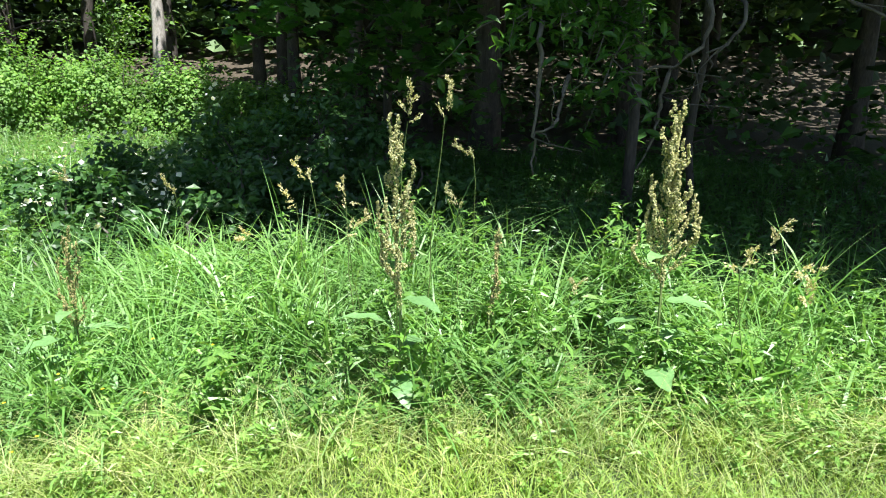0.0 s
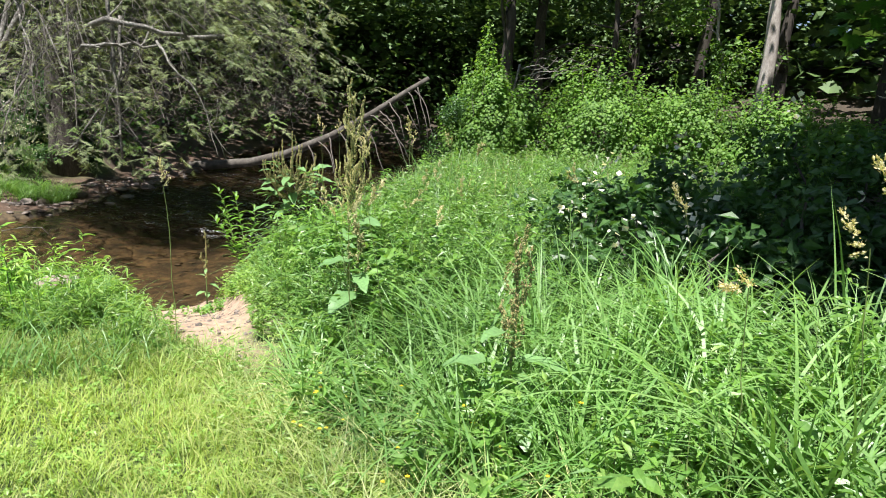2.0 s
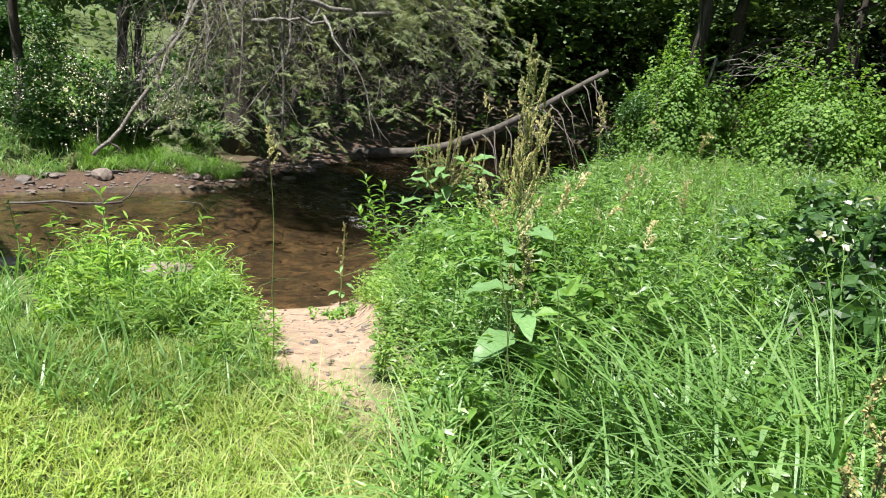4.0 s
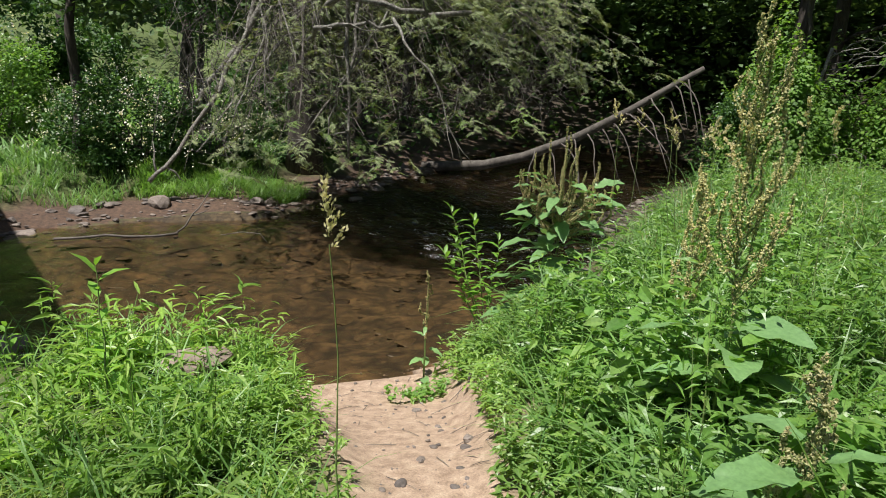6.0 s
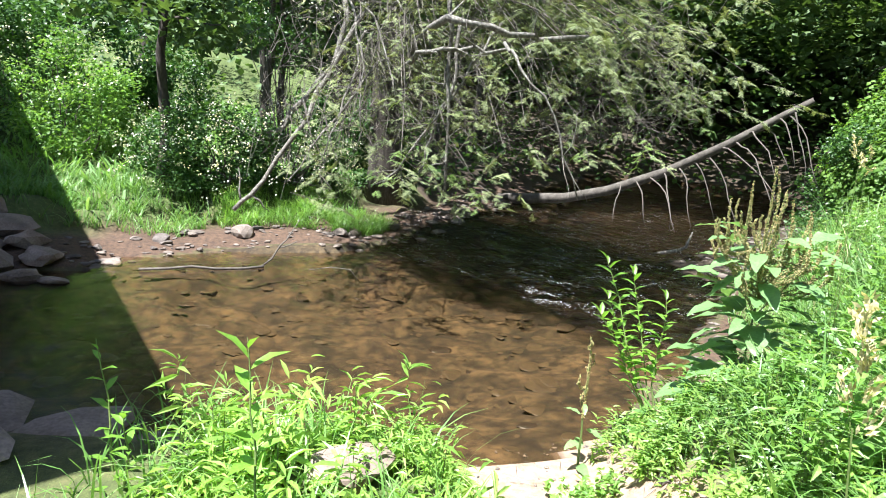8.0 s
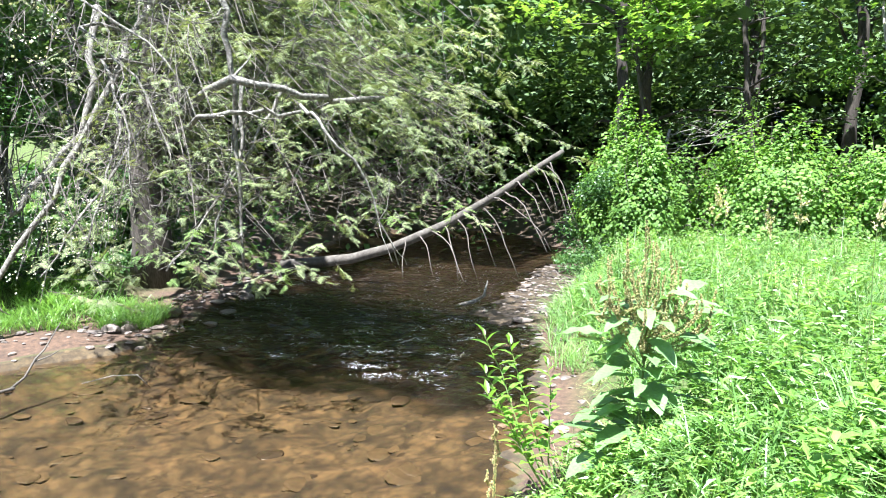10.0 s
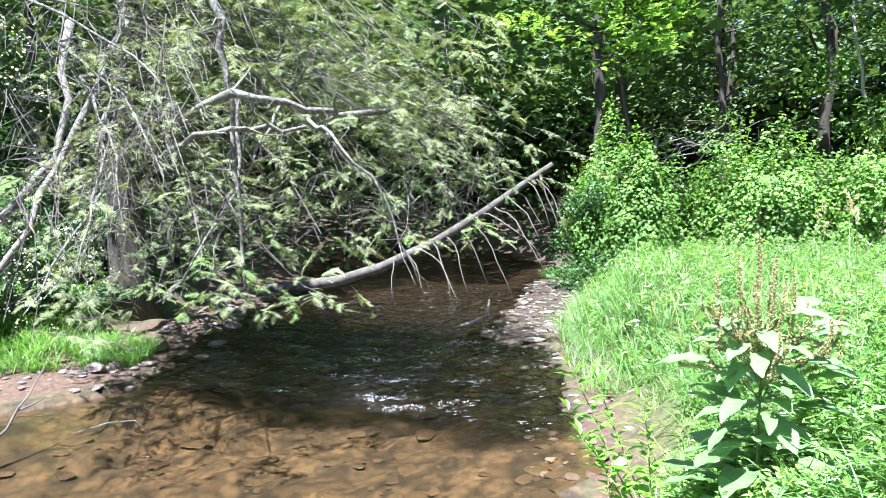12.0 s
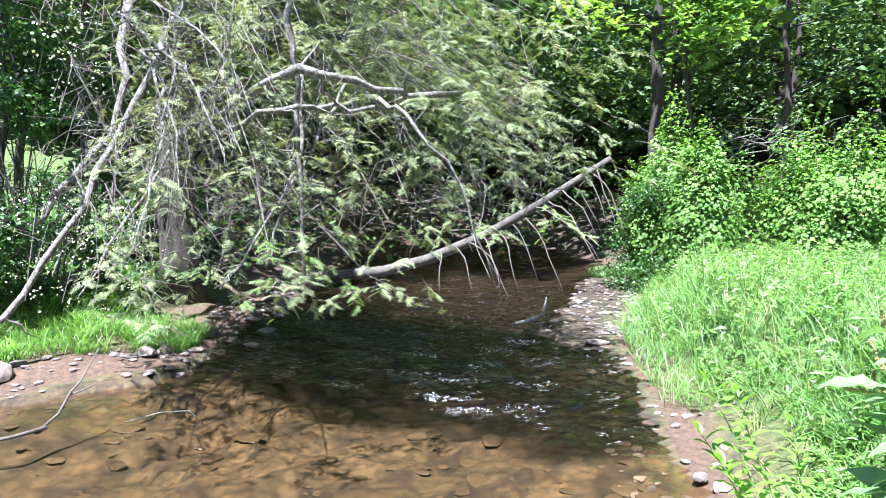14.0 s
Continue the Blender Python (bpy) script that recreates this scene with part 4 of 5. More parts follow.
def shrub(name, at, radii, nleaf, size, mat, label, category, seed, flowers=0, fsize=0.05, lift=0.5, T=LEAF4):
    """A many-stemmed bush: stems, leaf clumps, and flowers at its surface."""
    r = np.random.default_rng(seed)
    z = float(height(at[0], at[1]))
    b = thing(name, (at[0], at[1], z), label, category)
    c = np.array([0, 0, radii[2] * lift])
    cs = clump_points(34, c, np.array(radii) * 0.85, seed + 1)
    cs[:, 2] = np.maximum(cs[:, 2], 0.12)
    for k in range(0, 34, 3):
        g = Geo()
        tube(g, wander((r.normal(0, .15), r.normal(0, .15), -.05), cs[k], 6, .1, -.1, seed + k), np.linspace(.022, .005, 6), 4)
        part("stem", g, M_TWIG, b)
    sp = max(radii) * 0.26
    V, F = leaf_cloud(cs, nleaf, (sp, sp, sp * .8), size, T, 0.5, seed + 2)
    V[:, 2] = np.maximum(V[:, 2], 0.02)
    part("foliage", Geo().put(V, F), mat, b, kind="stuff")
    if flowers:
        d = unit(r.normal(0, 1, (flowers, 3)) * (1, 1, .7) + (0.5, 0, .5))
        P = c + d * np.array(radii) * r.uniform(.95, 1.15, flowers)[:, None]
        P = np.repeat(P, 5, 0) + r.normal(0, fsize * .8, (flowers * 5, 3))
        n = len(P)
        V, F = scatter(LEAF2, frames_of(r.normal(0, 1, (n, 3)), r.normal(0, 1, (n, 3)) + (0, 0, 1)), r.uniform(.5, 1.0, n) * fsize, P)
        part("blossom", Geo().put(V, F), M_PETAL, b, "small white flower clusters", kind="stuff")
    return b


shrub("rose_bush", (-16.9, 1.2), (1.3, 1.6, 1.2), 9000, .085, M_BRAMBLE, "dark green rose bush dotted with small white flowers", "bush", 1001, 330, .045, .5, LEAF2)
shrub("rose_bush", (-17.6, 2.6), (1.2, 1.3, 1.15), 7000, .085, M_BRAMBLE, "dark green rose bush dotted with small white flowers", "bush", 1004, 190, .045, .5, LEAF2)
shrub("laurel_bush", (-20.6, 2.4), (1.1, 1.2, 1.6), 2400, .1, M_BRAMBLE, "tall dark laurel with white blossom clusters", "bush", 1007, 70, .08, 2.4)
shrub("shrub", (-19.5, -1.9), (1.6, 1.7, 1.9), 9000, .1, M_WEED, "rounded green shrub on the far bank", "bush", 1010, 60, .06, .5, LEAF2)
shrub("shrub", (-21.5, -3.6), (2.0, 2.0, 3.0), 8000, .13, M_BRAMBLE, "large green shrub on the far bank", "bush", 1013, 0, .05, .5, LEAF2)
shrub("shrub", (-18.6, 0.1), (.9, .9, .9), 3600, .1, M_UNDER, "dark green shrub on the far bank", "bush", 1016)
for k, (x, y, h, r) in enumerate([(-17.4, 0.1, 7, .11), (-21.9, 2.1, 8, .14), (-22.1, 2.5, 8, .1)]):
    forest_tree((x, y), h, r, M_BARK, M_CROWN, 330 + k, "slim dark tree standing on the far bank", (rh.normal(0, .3), rh.normal(0, .3)), 0.42, 2200)

for k, (x, y, a, h) in enumerate([(-24, -3.2, 1.8, 2.8), (-25, -1.2, 1.4, 1.4), (-26, 4.0, 1.4, 1.5), (-23.2, 4.7, 1.3, 2.0), (-29, -1.5, 2.0, 2.2), (-19.3, 4.6, 1.0, 1.6)]):
    shrub("shrub", (x, y), (a, a, h), 4500, .16, M_BRAMBLE, "dark green shrub behind the far bank", "bush", 1030 + 5 * k)

shrub("shrub", (-16.0, 15.2), (1.15, 1.0, 2.1), 8000, .1, M_BRAMBLE, "dark green leafy bush where the fallen log ends", "bush", 1070, 0, .05, .55)

# ---- vine thicket beside the meadow ----


def thicket(at, radii, n, size, mat, seed, label):
    r = np.random.default_rng(seed)
    z = float(height(at[0], at[1]))
    b = thing("vine_thicket", (at[0], at[1], z), label, "thicket", "vine thicket mounds")
    d = unit(r.normal(0, 1, (n, 3)))
    d[:, 2] = np.abs(d[:, 2])
    bd = unit(r.normal(0, 1, (46, 3)))
    bd[:, 2] = np.abs(bd[:, 2])
    bh = r.uniform(.1, .42, 46)
    wob = .72 + np.max(bh[None] * np.exp(-(1 - d @ bd.T) * 38), axis=1)
    P = d * np.array(radii) * (wob * r.uniform(.72, 1.06, n))[:, None]
    up = unit(d * .8 + r.normal(0, .35, (n, 3)) + (0, -.2, .6))
    D = unit(np.cross(up, r.normal(0, 1, (n, 3))) + (0, 0, -.3))
    s = size * r.uniform(.6, 1.3, n)
    V, F = scatter(LEAF2, frames_of(D, up), np.stack([s * 1.2, s * 1.25, s], -1), P)
    g = Geo().put(V, F)
    part("foliage", g, mat, b, kind="stuff")
    for k in range(26):
        st = Geo()
        e = d[k] * np.array(radii) * .97
        tube(st, wander((e[0] * .5, e[1] * .5, 0), e, 6, .12, -.25, seed + k), np.linspace(.02, .006, 6), 4)
        part("stem", st, M_TWIG, b)
    for k in range(16):
        sh = Geo()
        a = d[30 + k] * np.array(radii)
        e = a + np.array([r.normal(0, .25), r.normal(0, .25), r.uniform(.25, .7)])
        tube(sh, wander(a * .9, e, 5, .05, -.05, seed + 60 + k), np.linspace(.008, .003, 5), 3, False)
        t = r.uniform(.2, 1, 16)
        V, F = scatter(LEAF4, frames_of(r.normal(0, 1, (16, 3)), r.normal(0, .5, (16, 3)) + (0, 0, 1)), np.full(16, size * .8), a * .9 + (e - a * .9) * t[:, None])
        part("shoot", sh.put(V, F), mat, b, kind="stuff")
    return b


VL = "sprawling mound of bright green vine leaves beside the meadow"
thicket((-15.6, 16.6), (1.9, 2.0, 3.0), 12000, .088, M_IVY, 1101, VL)
thicket((-13.2, 18.6), (2.4, 2.0, 3.6), 16000, .088, M_IVY, 1102, VL)
thicket((-10.6, 19.6), (2.3, 1.8, 3.1), 14000, .088, M_IVY, 1103, VL)
thicket((-8.0, 20.0), (2.3, 1.8, 2.6), 12000, .088, M_IVY, 1104, VL)
thicket((-5.6, 19.0), (1.8, 1.8, 2.0), 8000, .088, M_IVY, 1105, VL)
thicket((-16.2, 16.6), (1.4, 1.2, 4.3), 11000, .088, M_IVY, 1106, "tall column of green vine on a dead snag")
thicket((-14.5, 15.2), (0.9, 1.0, 3.2), 11000, .088, M_IVY, 1107, "tall green vine column at the stream bend beside a maple")
snag = thing("dead_branch", (-15.2, 17.0, float(height(-15.2, 17.0))), "bare grey branch sticking out of the thicket", "branch")
g = Geo()
tube(g, wander((-.3, -.3, 0), (0.1, 0, 3.2), 6, .06, 0, 1160), np.linspace(.06, .04, 6), 6)
part("stem", g, M_DEAD, snag, smooth=True)
for k in range(9):
    g = Geo()
    tube(g, wander((0.05, 0, 2.2 + .12 * k), (1.3 + rh.normal(0, .6), rh.normal(0.7, .7), 3.6 + rh.normal(0, .9)), 7, .2, .1, 1150 + k), np.linspace(.017, .004, 7), 4)
    part("branch", g, M_DEAD, snag, smooth=True)

# ---- young maple over the bend ----
maple = thing("maple_tree", (-16.6, 18.0, float(height(-16.6, 18.0)) - .1), "young maple with bright yellow-green sunlit leaves", "tree")
m0_ = np.array(maple.location)
g = Geo()
mt = wander((0, 0, 0), np.array((-16.3, 17.2, 7.4)) - m0_, 10, .15, -.3, 1201)
tube(g, mt, np.linspace(.09, .025, 10), 8)
part("trunk", g, M_BARK, maple, smooth=True)
g, cs = Geo(), []
for k in range(24):
    e = np.array([rh.uniform(-18.4, -14.2), rh.uniform(14.6, 20.5), rh.uniform(5.2, 9.4)]) - m0_
    i = rh.integers(5, 10)
    w = wander(mt[i], e, 7, .12, .15, 1210 + k)
    g = Geo()
    tube(g, w, np.linspace(.025, .005, 7), 5)
    part("limb", g, M_BARK, maple)
    cs += [w[3], w[5], w[6], w[6]]
V, F = leaf_cloud(cs, 4200, (.85, .85, .32), .18, MAPLE, .25, 1240, 1.0, 1.3)
part("crown", Geo().put(V, F), M_MAPLE, maple, kind="stuff")

# ---- overhanging boughs by the wood ----


def bough(name, at, pts, r0, n, spread, size, T, mat, label, seed, width=1.0, hang=0.0, twigs=6):
    """A leafy branch that comes out of a slim tree standing in the wood."""
    b = thing(name, (at[0], at[1], float(height(at[0], at[1])) - .05), label, "tree")
    o = np.array(b.location)
    r = np.random.default_rng(seed)
    g = Geo()
    stem = wander((0, 0, 0), (0, 0.1, 6.5), 9, .06, 0, seed)
    tube(g, stem, np.linspace(.07, .03, 9), 7)
    part("trunk", g, M_BARK, b, smooth=True)
    cs = []
    for k, e in enumerate(pts):
        e = np.array(e) - o
        i = int(np.clip(np.searchsorted(stem[:, 2], e[2] + .3), 1, 8))
        w = wander(stem[i], e, 9, .08, -.15, seed + 3 + k)
        g = Geo()
        tube(g, w, np.linspace(r0, .004, 9), 5)
        for j in range(twigs):
            q = w[r.integers(4, 9)]
            q2 = q + r.normal(0, .22, 3) + (0, -.1, -.1 - hang)
            tube(g, wander(q, q2, 4, .02, 0, seed + 50 + j), np.linspace(.006, .002, 4), 3, False)
            cs.append((q + q2) / 2)
            cs.append(q2)
        cs += [w[5], w[6], w[7], w[8]]
        part("branch", g, M_TWIG, b)
    V, F = leaf_cloud(cs, n, spread, size, T, .3, seed + 90, width, 1.2)
    part("foliage", Geo().put(V, F), mat, b, kind="stuff")
    return b


# Darker copy of the maple leaf, with the wood's shade in its colour.
M_SHADELEAF = leaf_mat("shaded_maple_leaf", [(0.05, 0.14, 0.02), (0.08, 0.19, 0.03), (0.06, 0.16, 0.03)], 0.45, 0.42)
bough("maple_sapling", (-0.9, 9.3), [(-2.2, 7.5, 2.1), (-1.8, 7.4, 2.25), (-1.2, 7.5, 2.15), (-.5, 7.5, 2.0), (0.1, 7.6, 2.2), (-1.2, 7.9, 1.6), (-.6, 7.9, 1.45), (.3, 7.8, 1.3), (-.2, 7.7, 2.6), (-1.5, 7.6, 2.7)],
      .014, 900, (.34, .34, .14), .17, MAPLE, M_SHADELEAF, "maple sapling with broad lobed leaves at the wood's edge", 1301, 1.0)
bough("cherry_tree", (2.0, 7.4), [(.2, 5.1, 1.85), (.45, 5.1, 1.9), (1.05, 5.1, 1.6), (1.1, 5.0, 1.45), (1.4, 5.2, 1.95), (.8, 5.2, 1.95), (.6, 5.2, 2.3), (1.2, 5.2, 2.3)],
      .012, 900, (.2, .2, .14), .12, LEAF8, M_SHADELEAF, "cherry tree with drooping pointed leaves at the wood's edge", 1331, .42, .08)
deadb = thing("dead_bough", (2.6, 7.2, float(height(2.6, 7.2)) - .05), "bare grey tangled bough hanging at the wood's edge", "branch")
D0 = np.array(deadb.location)
for k, pts in enumerate([[(2.6, 7.2, -.1), (2.6, 7.15, 1.6), (2.4, 6.4, 2.6), (2.05, 5.6, 2.15)], [(2.04, 5.6, 2.12), (2.06, 5.6, 1.77), (1.78, 5.6, 1.59), (1.2, 5.5, 1.5)], [(1.78, 5.6, 1.59), (1.73, 5.6, 1.3), (1.72, 5.6, 1.08), (1.57, 5.6, .75)],
                         [(2.4, 6.4, 2.6), (2.38, 5.6, 2.0), (2.2, 5.6, 1.75), (2.06, 5.6, 1.7)], [(2.4, 6.4, 2.6), (3.1, 5.7, 2.2), (3.5, 5.6, 1.97), (4.0, 5.6, 1.9)], [(.9, 5.3, 1.5), (.8, 5.1, 1.19), (.62, 5.1, 1.04)], [(.66, 5.2, 1.9), (.63, 5.1, 1.2), (.63, 5.1, .75)]]):
    dead_limb([tuple(np.array(p) - D0) for p in pts], .02 if k else .05, .008 if k else .025, deadb, M_TWIG if k else M_BARK, "limb", 1360 + k, 3)

# ---- grass and weeds ----
LAWN = [(-6.7, -3), (4, -3), (4, 2.45), (1.2, 2.5), (-1.8, 2.62), (-3.4, 2.75), (-4.3, 2.75), (-4.9, 2.5), (-5.3, 1.5), (-6.4, 0.6)]
ISLAND = [(-4.2, 2.6), (-5.0, 2.76), (-6.6, 2.78), (-7.2, 2.65), (-7.35, 2.1), (-6.9, 1.7), (-6.1, 1.5), (-5.3, 1.6), (-4.9, 2.2)]
TALL = [(4, 2.5), (1.2, 2.5), (-1.8, 2.65), (-3.3, 2.9), (-4.0, 3.35), (-5.6, 3.92), (-6.4, 4.05), (-7.5, 4.3), (-7.75, 5.0), (-8.15, 6.1), (-8.8, 7.1), (-6.5, 7.5), (-4.0, 5.6), (-1.5, 4.8), (1.0, 4.2), (4, 3.6)]
MEADOW = [(-8.0, 6.3), (-8.7, 7.2), (-9.6, 7.6), (-10.5, 8.5), (-11.4, 9.0), (-13.0, 10.8), (-14.9, 14.1), (-16.5, 16), (-12, 17.5), (-6, 18.5), (-4.5, 13), (-3.8, 9), (-4.0, 5.8), (-6.5, 7.4)]
SHADE = [(4, 3.6), (1.0, 4.2), (-1.5, 4.8), (-3.8, 5.6), (-3.6, 11), (-2, 14), (5, 12), (7, 7), (7, 3.5)]


def spread(poly, per_m2, seed, thin=None, warp=0.2):
    r = np.random.default_rng(seed)
    p = np.asarray(poly)
    lo, hi = p.min(0), p.max(0)
    n = int((hi - lo).prod() * per_m2)
    x, y = r.uniform(lo[0], hi[0], n), r.uniform(lo[1], hi[1], n)
    x, y = x + warp * lumps(x, y, .8, 71), y + warp * lumps(x, y, .7, 72)
    k = inside(poly, x, y)
    if thin is not None:
        k &= r.uniform(0, 1, n) < thin(x, y)
    return x[k], y[k], r


def weeds(geo, x, y, r, h, leaf, width, per=12, T=LEAF4, stem_geo=None, droop=0.25):
    """Upright leafy plants."""
    n = len(x)
    base = on_ground(x, y)
    tip = base + np.stack([r.normal(0, .12, n) * h, r.normal(0, .12, n) * h, h], -1)
    if stem_geo is not None:
        blades(stem_geo, base, h, .006, 0.05, 0.05, 2)
    t = r.uniform(.18, 1.0, (n, per)) ** .8
    P = base[:, None] + (tip - base)[:, None] * t[..., None]
    a = r.uniform(0, 6.28, (n, per))
    d = np.stack([np.cos(a), np.sin(a), r.normal(.25 - droop, .35, (n, per)) + .4 * (t - .5)], -1)
    s = leaf * r.uniform(.55, 1.25, (n, per)) * (1.15 - .45 * t)
    up = r.normal(0, .35, (n, per, 3)) + (0, -.1, 1)
    s = s.ravel()
    V, F = scatter(T, frames_of(d.reshape(-1, 3), up.reshape(-1, 3)), np.stack([s * width, s, s], -1), P.reshape(-1, 3))
    geo.put(V, F)


# mown lawn
fringe = [(3, 2.2), (-1.8, 2.35), (-3.4, 2.6), (-4.3, 2.7), (-4.1, 3.1), (-3.3, 3.1), (-1.8, 2.95), (3, 2.85)]
near_lawn = [(-6.7, 0.2), (2.6, 0.2), (2.6, 2.7), (-1.8, 2.75), (-3.4, 2.85), (-4.3, 2.85), (-4.9, 2.6), (-5.4, 1.5), (-6.4, 0.6)]
g = Geo()
x, y, r = spread(near_lawn, 3900, 81, warp=0)
hh = (0.085 + .04 * lumps(x, y, .4, 82) + .05 * sstep(2.0, 2.7, y)) * r.uniform(.5, 1.4, len(x))
blades(g, on_ground(x, y), np.maximum(hh, .025), r.uniform(.004, .008, len(x)), r.uniform(.1, .8, len(x)), r.uniform(0, .8, len(x)), 2)
x, y, r = spread(LAWN, 160, 83, lambda x, y: (y < 0.4) * 1.0)
blades(g, on_ground(x, y), r.uniform(.05, .11, len(x)), .01, r.uniform(.1, .6, len(x)), .4, 2)
stuff("lawn_grass", g, M_LAWN, "short sunlit yellow-green mown grass", "grass")
g = Geo()
x, y, r = spread(near_lawn, 170, 84, lambda x, y: .3 + .7 * (lumps(x, y, .6, 85) > 0))
weeds(g, x, y, r, r.uniform(.03, .1, len(x)), .035, .6, 6)
x, y, r = spread(fringe, 130, 117)
weeds(g, x, y, r, r.uniform(.06, .24, len(x)), .07, .3, 9)
stuff("lawn_weeds", g, M_STILT, "small clover and weed leaves in the lawn", "weeds")
# straw-coloured fringe
g = Geo()
x, y, r = spread(fringe, 1100, 86, warp=.1)
blades(g, on_ground(x, y), r.uniform(.08, .4, len(x)), r.uniform(.002, .006, len(x)), r.uniform(.1, 1.3, len(x)), r.uniform(.1, 1.2, len(x)), 4)
stuff("fringe_grass", g, M_DRY, "straw-coloured thin grass along the mown edge", "grass")
# tall grass
g = Geo()
tl = lambda x, y: .45 + .55 * sstep(-.5, .4, lumps(x, y, 1.1, 87))
x, y, r = spread(TALL, 900, 88, tl)
grow = .62 + .38 * sstep(2.6, 4.2, y - .25 * np.clip(-x - 3, 0, 5))
low = 1 - .55 * sstep(-5.8, -6.8, x)
hh = r.uniform(.3, .95, len(x)) * grow * low * (.8 + .38 * lumps(x, y, .9, 89))
blades(g, on_ground(x, y), np.maximum(hh, .12), r.uniform(.007, .021, len(x)), r.uniform(.05, .5, len(x)), r.uniform(.1, 1.1, len(x)), 5)
stuff("tall_grass", g, M_TALL, "tall arching green grass blades on the bank", "grass")
g, st = Geo(), Geo()
x, y, r = spread(TALL, 140, 90, lambda x, y: .35 + .65 * (lumps(x, y, .9, 91) > -.1))
weeds(g, x, y, r, r.uniform(.2, .62, len(x)) * (.7 + .3 * sstep(2.7, 4, y)) * (.85 + .4 * lumps(x, y, .8, 92)) * (1 - .4 * sstep(-5.8, -6.8, x)), .1, .3, 15, LEAF4, st)
stuff("bank_weeds", g, M_WEED, "dense leafy green weeds on the bank", "weeds")
stuff("bank_weed_stems", st, M_STEM, "thin green weed stems", "weeds")
g = Geo()
x, y, r = spread([(1.2, 2.55), (-1.2, 2.7), (-1.2, 3.6), (1.5, 3.6)], 14, 94)
weeds(g, x, y, r, r.uniform(.25, .5, len(x)), .11, .42, 14, LEAF8)
x, y, r = spread([(-3.4, 3.6), (-5.6, 4.1), (-6, 5), (-3.4, 5)], 34, 95)
weeds(g, x, y, r, r.uniform(.35, .75, len(x)), .14, .5, 14, LEAF8)
stuff("broad_leaf_weeds", g, M_WEED, "broad-leaved bright green weeds", "weeds")
g, st = Geo(), Geo()
x, y, r = spread([(-3.6, 3.7), (-5.6, 4.3), (-6.4, 4.7), (-7.2, 5.2), (-7.6, 6.0), (-6.0, 6.6), (-4.2, 6.0), (-3.2, 4.6)], 75, 93)
weeds(g, x, y, r, r.uniform(.5, 1.0, len(x)) * (.85 + .2 * lumps(x, y, .9, 92)), .11, .28, 22, LEAF4, st)
stuff("tall_weeds", g, M_WEED, "tall upright leafy weeds on the bank top", "weeds")
stuff("tall_weed_stems", st, M_STEM, "thin green weed stems", "weeds")
g = Geo()
x, y, r = spread([(-0.8, 3.3), (-2.4, 3.4), (-3.6, 3.9), (-3.8, 5.0), (-1.2, 4.9)], 150, 114)
blades(g, on_ground(x, y), r.uniform(.5, 1.0, len(x)), r.uniform(.012, .026, len(x)), r.uniform(.05, .35, len(x)), r.uniform(.4, 1.1, len(x)), 7)
x, y, r = spread([(-3.3, 3.7), (-4.6, 4.1), (-5.8, 4.5), (-6.2, 5.4), (-4.2, 5.4), (-3.2, 4.8)], 120, 126)
blades(g, on_ground(x, y), r.uniform(.45, .95, len(x)), r.uniform(.01, .022, len(x)), r.uniform(.05, .45, len(x)), r.uniform(.3, 1.2, len(x)), 7)
stuff("reed_grass", g, M_TALL, "broad arching reed grass blades", "grass")
# bright low cover along the path
g = Geo()
x, y, r = spread([(-3.7, 3.0), (-4.7, 3.34), (-5.6, 3.7), (-6.6, 3.98), (-7.35, 4.05), (-7.7, 4.6), (-6, 4.6), (-4, 3.8)], 460, 96)
weeds(g, x, y, r, r.uniform(.1, .32, len(x)), .07, .32, 10)
x, y, r = spread([(-3.8, 2.66), (-5.0, 2.86), (-6.1, 2.94), (-7.2, 2.86), (-7.2, 2.5), (-5, 2.4)], 300, 116, warp=.08)
weeds(g, x, y, r, r.uniform(.06, .22, len(x)), .06, .28, 9)
stuff("path_side_weeds", g, M_STILT, "low bright green weeds beside the sandy path", "weeds")
g, st = Geo(), Geo()
x, y, r = spread(ISLAND, 250, 97)
weeds(g, x, y, r, np.maximum(r.uniform(.08, .4, len(x)) * (.55 + .5 * lumps(x, y, .6, 98)) * (.5 + .38 * sstep(-4.6, -5.8, x)), .05), .11, .17, 12, LEAF4, st)
x, y, r = spread(ISLAND, 16, 108)
weeds(g, x, y, r, r.uniform(.25, .48, len(x)), .13, .17, 14, LEAF8, st)
stuff("stilt_grass", g, M_STILT, "bright green narrow-leaved weeds at the water's edge", "weeds")
stuff("stilt_grass_stems", st, M_STEM, "thin green weed stems", "weeds")
g = Geo()
x, y, r = spread([(-4.0, 2.58), (-5.0, 2.76), (-6.8, 2.78), (-7.3, 2.3), (-6.7, 1.4), (-5.0, 1.0), (-4.2, 1.9)], 420, 99)
blades(g, on_ground(x, y), r.uniform(.08, .42, len(x)), r.uniform(.006, .013, len(x)), r.uniform(.05, .4, len(x)), r.uniform(.1, .9, len(x)), 4)
stuff("edge_grass", g, M_TALL, "green grass blades at the water's edge", "grass")
# straw and thin grass on the muddy slope of the near bank
g = Geo()
x, y, r = spread([(-7.55, 4.5), (-7.85, 5.1), (-8.45, 6.1), (-9.1, 7.1), (-9.6, 7.6), (-8.8, 7.6), (-7.9, 6.2), (-7.4, 5.0)], 520, 127, lambda x, y: .25 + .75 * (lumps(x, y, .5, 128) > .1))
blades(g, on_ground(x, y), r.uniform(.06, .34, len(x)), r.uniform(.003, .009, len(x)), r.uniform(.1, 1.2, len(x)), r.uniform(.2, 1.2, len(x)), 3)
